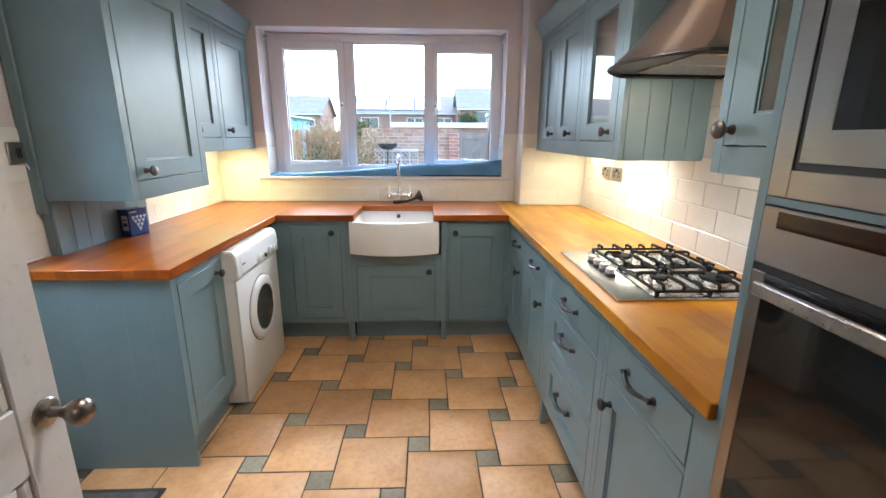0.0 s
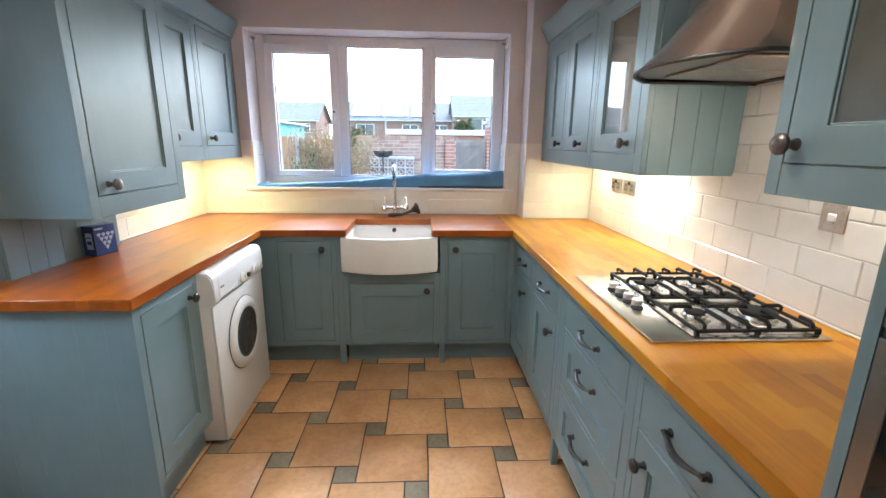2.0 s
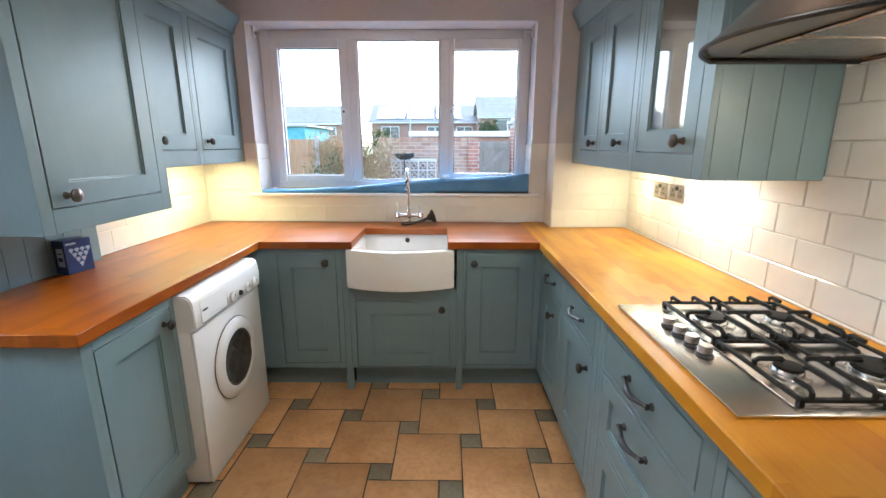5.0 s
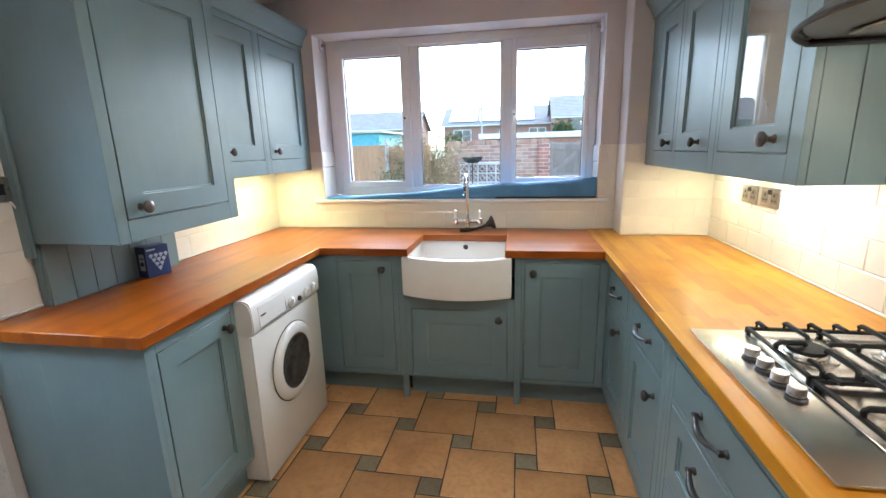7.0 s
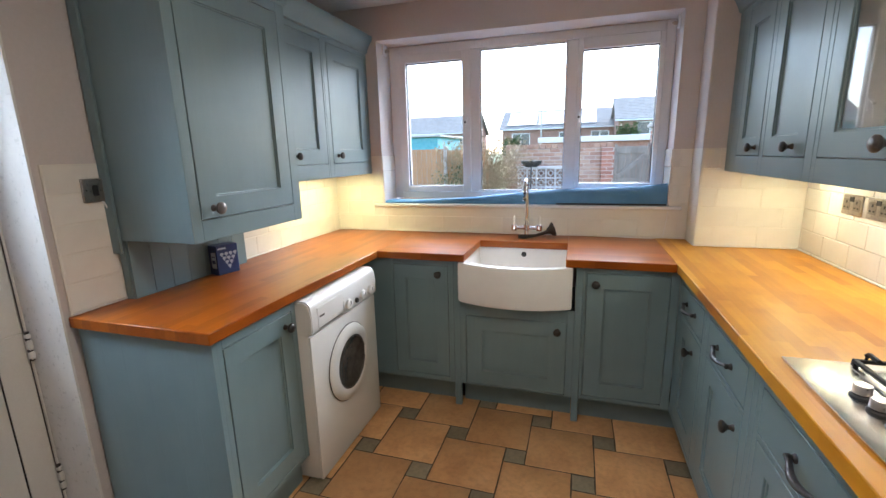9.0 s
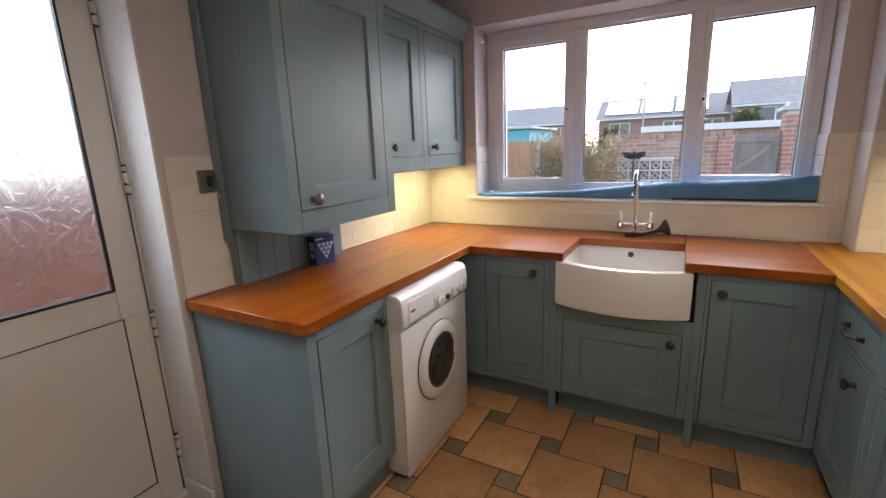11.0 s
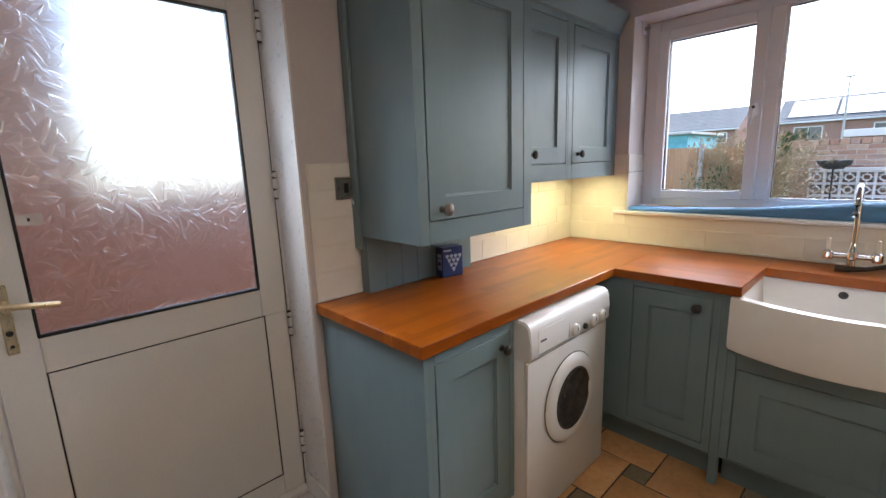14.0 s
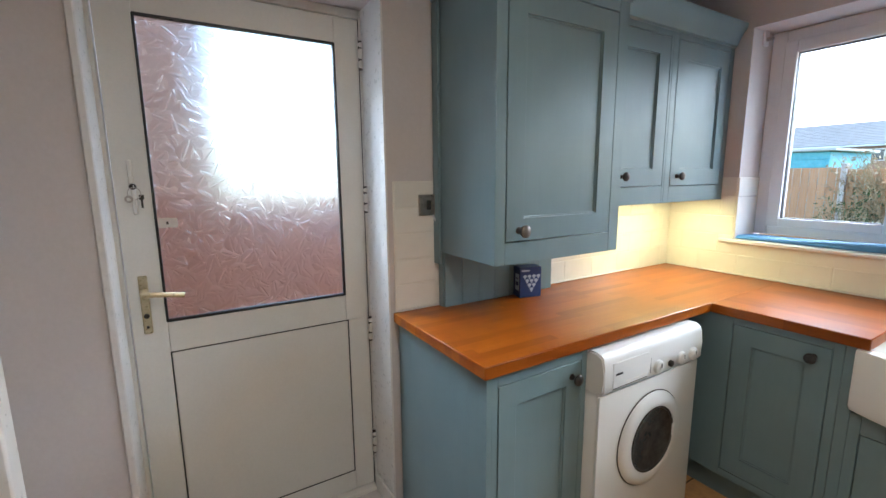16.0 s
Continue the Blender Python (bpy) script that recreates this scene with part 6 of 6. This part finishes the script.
stems("evergreen_shrub", "dense evergreen shrub in a neighbouring garden", (3.9, 40, GZ), 200, 3.9, 1.05, (M_STRAW, M_LEAF), 0.16, 9, "shrub", 0.4)
lp = thing("street_lamp", pose(-2.6, 35, GZ), "thin grey street lamp post", "street lamp")
part("pole", tube(bmesh.new(), [(0, 0, 0), (0, 0, 5.6)], [0.07, 0.045], 10), M_CONC, lp)
part("lantern", B((-0.22, 0.22, -0.1, 0.1, 5.58, 5.68), bevel=0.03), M_CONC, lp)

# brick wall of the neighbour seen through the obscure glass of the back door
nw = thing("neighbour_wall", pose(0, 0, 0), "red brick side wall beyond the back door", "wall", kind="structure")
part("wall", B((-3.2, -3.0, -6.0, 6.0, GZ, 1.385)), M_DARKBRICK, nw)
part("upper_wall", B((-3.21, -3.0, -6.0, 1.12, 1.385, 5.2)), M_BRICK, nw)
# unseen block over the ceiling, added to cut sky light in the alley
solid("wall_sky_blocker", B((XL - 0.27, XR + 0.2, -2.7, YN + 0.30, ZC + 0.121, 5.2)), M_BRICK, "unseen brick block over the house, added to hold back sky light", "wall")

# ---------------------------------------------------------------- tiles of walls and floor
TL, TH, J = 0.209, 0.105, 0.0022
tile_cache = {}


def wall_tile_mesh(w, h):
    key = (round(w, 3), round(h, 3))
    if key not in tile_cache:
        bm = bmesh.new()
        e, t = 0.003, 0.0065
        base = [bm.verts.new((x, 0, z)) for x, z in ((0, 0), (w, 0), (w, h), (0, h))]
        mid = [bm.verts.new((x, -t * 0.6, z)) for x, z in ((0, 0), (w, 0), (w, h), (0, h))]
        top = [bm.verts.new((x, -t, z)) for x, z in ((e, e), (w - e, e), (w - e, h - e), (e, h - e))]
        bm.faces.new(top)
        for a, b in ((base, mid), (mid, top)):
            for i in range(4):
                bm.faces.new((a[i], a[(i + 1) % 4], b[(i + 1) % 4], b[i]))
        tile_cache[key] = mesh_of("tile", bm, M_TILE, 0)
    return tile_cache[key]


trnd = random.Random(11)


def tile_wall(parent, m, width, z0, z1, shift=0.0, holes=()):
    """Running-bond tiles on a wall; m maps local x along it, -y outward."""
    k = 0
    z = z0
    while z < z1 - 0.012:
        zt = min(z + TH, z1)
        x = -((shift + (0.5 if k % 2 else 0.0)) % 1.0) * TL
        while x < width:
            a, b = max(x, 0.0), min(x + TL, width)
            if b - a > 0.014:
                pieces = [(a, b)]
                for (h0, h1, v0, v1) in holes:
                    if zt - 0.01 > v0 and z + 0.01 < v1:
                        nxt = []
                        for p0, p1 in pieces:
                            if h1 <= p0 or h0 >= p1:
                                nxt.append((p0, p1))
                            else:
                                if h0 - p0 > 0.014:
                                    nxt.append((p0, h0))
                                if p1 - h1 > 0.014:
                                    nxt.append((h1, p1))
                        pieces = nxt
                for p0, p1 in pieces:
                    o = new("tile", wall_tile_mesh(p1 - p0 - J, zt - z - J))
                    o.parent = parent
                    o.matrix_local = m @ pose(p0 + J / 2, 0, z + J / 2, trnd.uniform(-0.35, 0.35), 0, trnd.uniform(-0.25, 0.25))
            x += TL
        z += TH
        k += 1


Z0 = TOP + 0.008
solid("trim_grout", B((XL + 0.0005, XL + 0.0066, DY1 + 0.02, YN - 0.001, TOP, 1.452), (XL, WX0 - 0.001, YN - 0.0066, YN - 0.0005, TOP, 1.452), (WX1 + 0.001, 0.809, YN - 0.0066, YN - 0.0005, TOP, 1.452), (WX0 - 0.001, WX1 + 0.001, YN - 0.0066, YN - 0.0005, TOP, WZ0 - 0.022),
                      (0.811, XR - 0.001, PIL - 0.0066, PIL - 0.0005, TOP, 1.452), (0.8085, 0.8095, PIL, YN - 0.002, TOP, 1.452)), M_GROUT, "pale grout behind the wall tiles", "grout")
solid("trim_hob_grout", B((XR - 0.0030, XR - 0.0005, 0.667, PIL - 0.001, TOP, 1.70)), M_HOBGROUT, "greyed grout behind the tiles by the hob", "grout")
for k in range(5):
    tile_wall(wall_west, faces_east(XL + 0.0015, DY1 + 0.024), 0.2, Z0 + k * TH, min(Z0 + (k + 1) * TH, 1.452), 0.0)
tile_wall(wall_west, faces_east(XL + 0.0015, DY1 + 0.224), YN - DY1 - 0.236, Z0, 1.452, 0.35)
tile_wall(wall_north, faces_south(XL + 0.009, YN - 0.0015), 0.81 - XL - 0.010, Z0, 1.452, 0.1, [(WX0 - XL - 0.009, WX1 - XL - 0.009, WZ0 - 0.026, 2.0)])
tile_wall(pier, faces_south(0.812, PIL - 0.0015), XR - 0.812 - 0.009, Z0, 1.452, 0.6)
tile_wall(wall_east, faces_west(XR - 0.0015, PIL - 0.009), PIL - 0.009 - 0.668, Z0, 1.348, 0.91)
tile_wall(wall_east, faces_west(XR - 0.0015, 1.836), 0.634, 1.348, 1.70, 0.65)

# floor: large squares and small inserts in a pinwheel
TA, TB = 0.319, 0.104
FJ = 0.0045


def floor_piece(size, h, mat, seed):
    bm = bmesh.new()
    s = size - FJ
    n = 4
    rr = random.Random(seed)
    ring = []
    for i in range(4):
        for k in range(n):
            t = k / n
            c = [(0, 0), (s, 0), (s, s), (0, s)]
            (ax, ay), (bx, by) = c[i], c[(i + 1) % 4]
            nx, ny = -(by - ay) / s, (bx - ax) / s
            j = rr.uniform(0, 0.0022)
            ring.append((ax + (bx - ax) * t + nx * j, ay + (by - ay) * t + ny * j))
    lo = [bm.verts.new((x, y, -0.004)) for x, y in ring]
    mid = [bm.verts.new((x, y, h - 0.003)) for x, y in ring]
    top = [bm.verts.new(((x - s / 2) * (1 - 0.005 / s * 2) + s / 2, (y - s / 2) * (1 - 0.005 / s * 2) + s / 2, h)) for x, y in ring]
    bm.faces.new(top)
    for a, b in ((lo, mid), (mid, top)):
        for i in range(len(ring)):
            j = (i + 1) % len(ring)
            bm.faces.new((a[i], a[j], b[j], b[i]))
    return mesh_of("tile", bm, mat, 50)


big = [floor_piece(TA, 0.0, M_FLOOR, i) for i in range(5)]
small = [floor_piece(TB, -0.001, M_INSERT, 20 + i) for i in range(3)]
ox, oy = -0.384 - TA - TB / 2, 2.572 - TA + TB / 2
for i in range(-14, 15):
    for j in range(-14, 15):
        px, py = ox + i * TA + j * TB, oy - i * TB + j * TA
        for (x, y, s, meshes) in ((px, py, TA, big), (px + TA, py + TA - TB, TB, small)):
            if XL - 0.15 < x and x + s < XR + 0.15 and -0.45 < y and y + s < 3.2:
                o = new("tile", meshes[trnd.randrange(len(meshes))])
                o.parent = floor
                o.location = (x + FJ / 2, y + FJ / 2, trnd.uniform(-0.0007, 0.0003))
                o.rotation_euler = (0, 0, trnd.uniform(-0.004, 0.004))
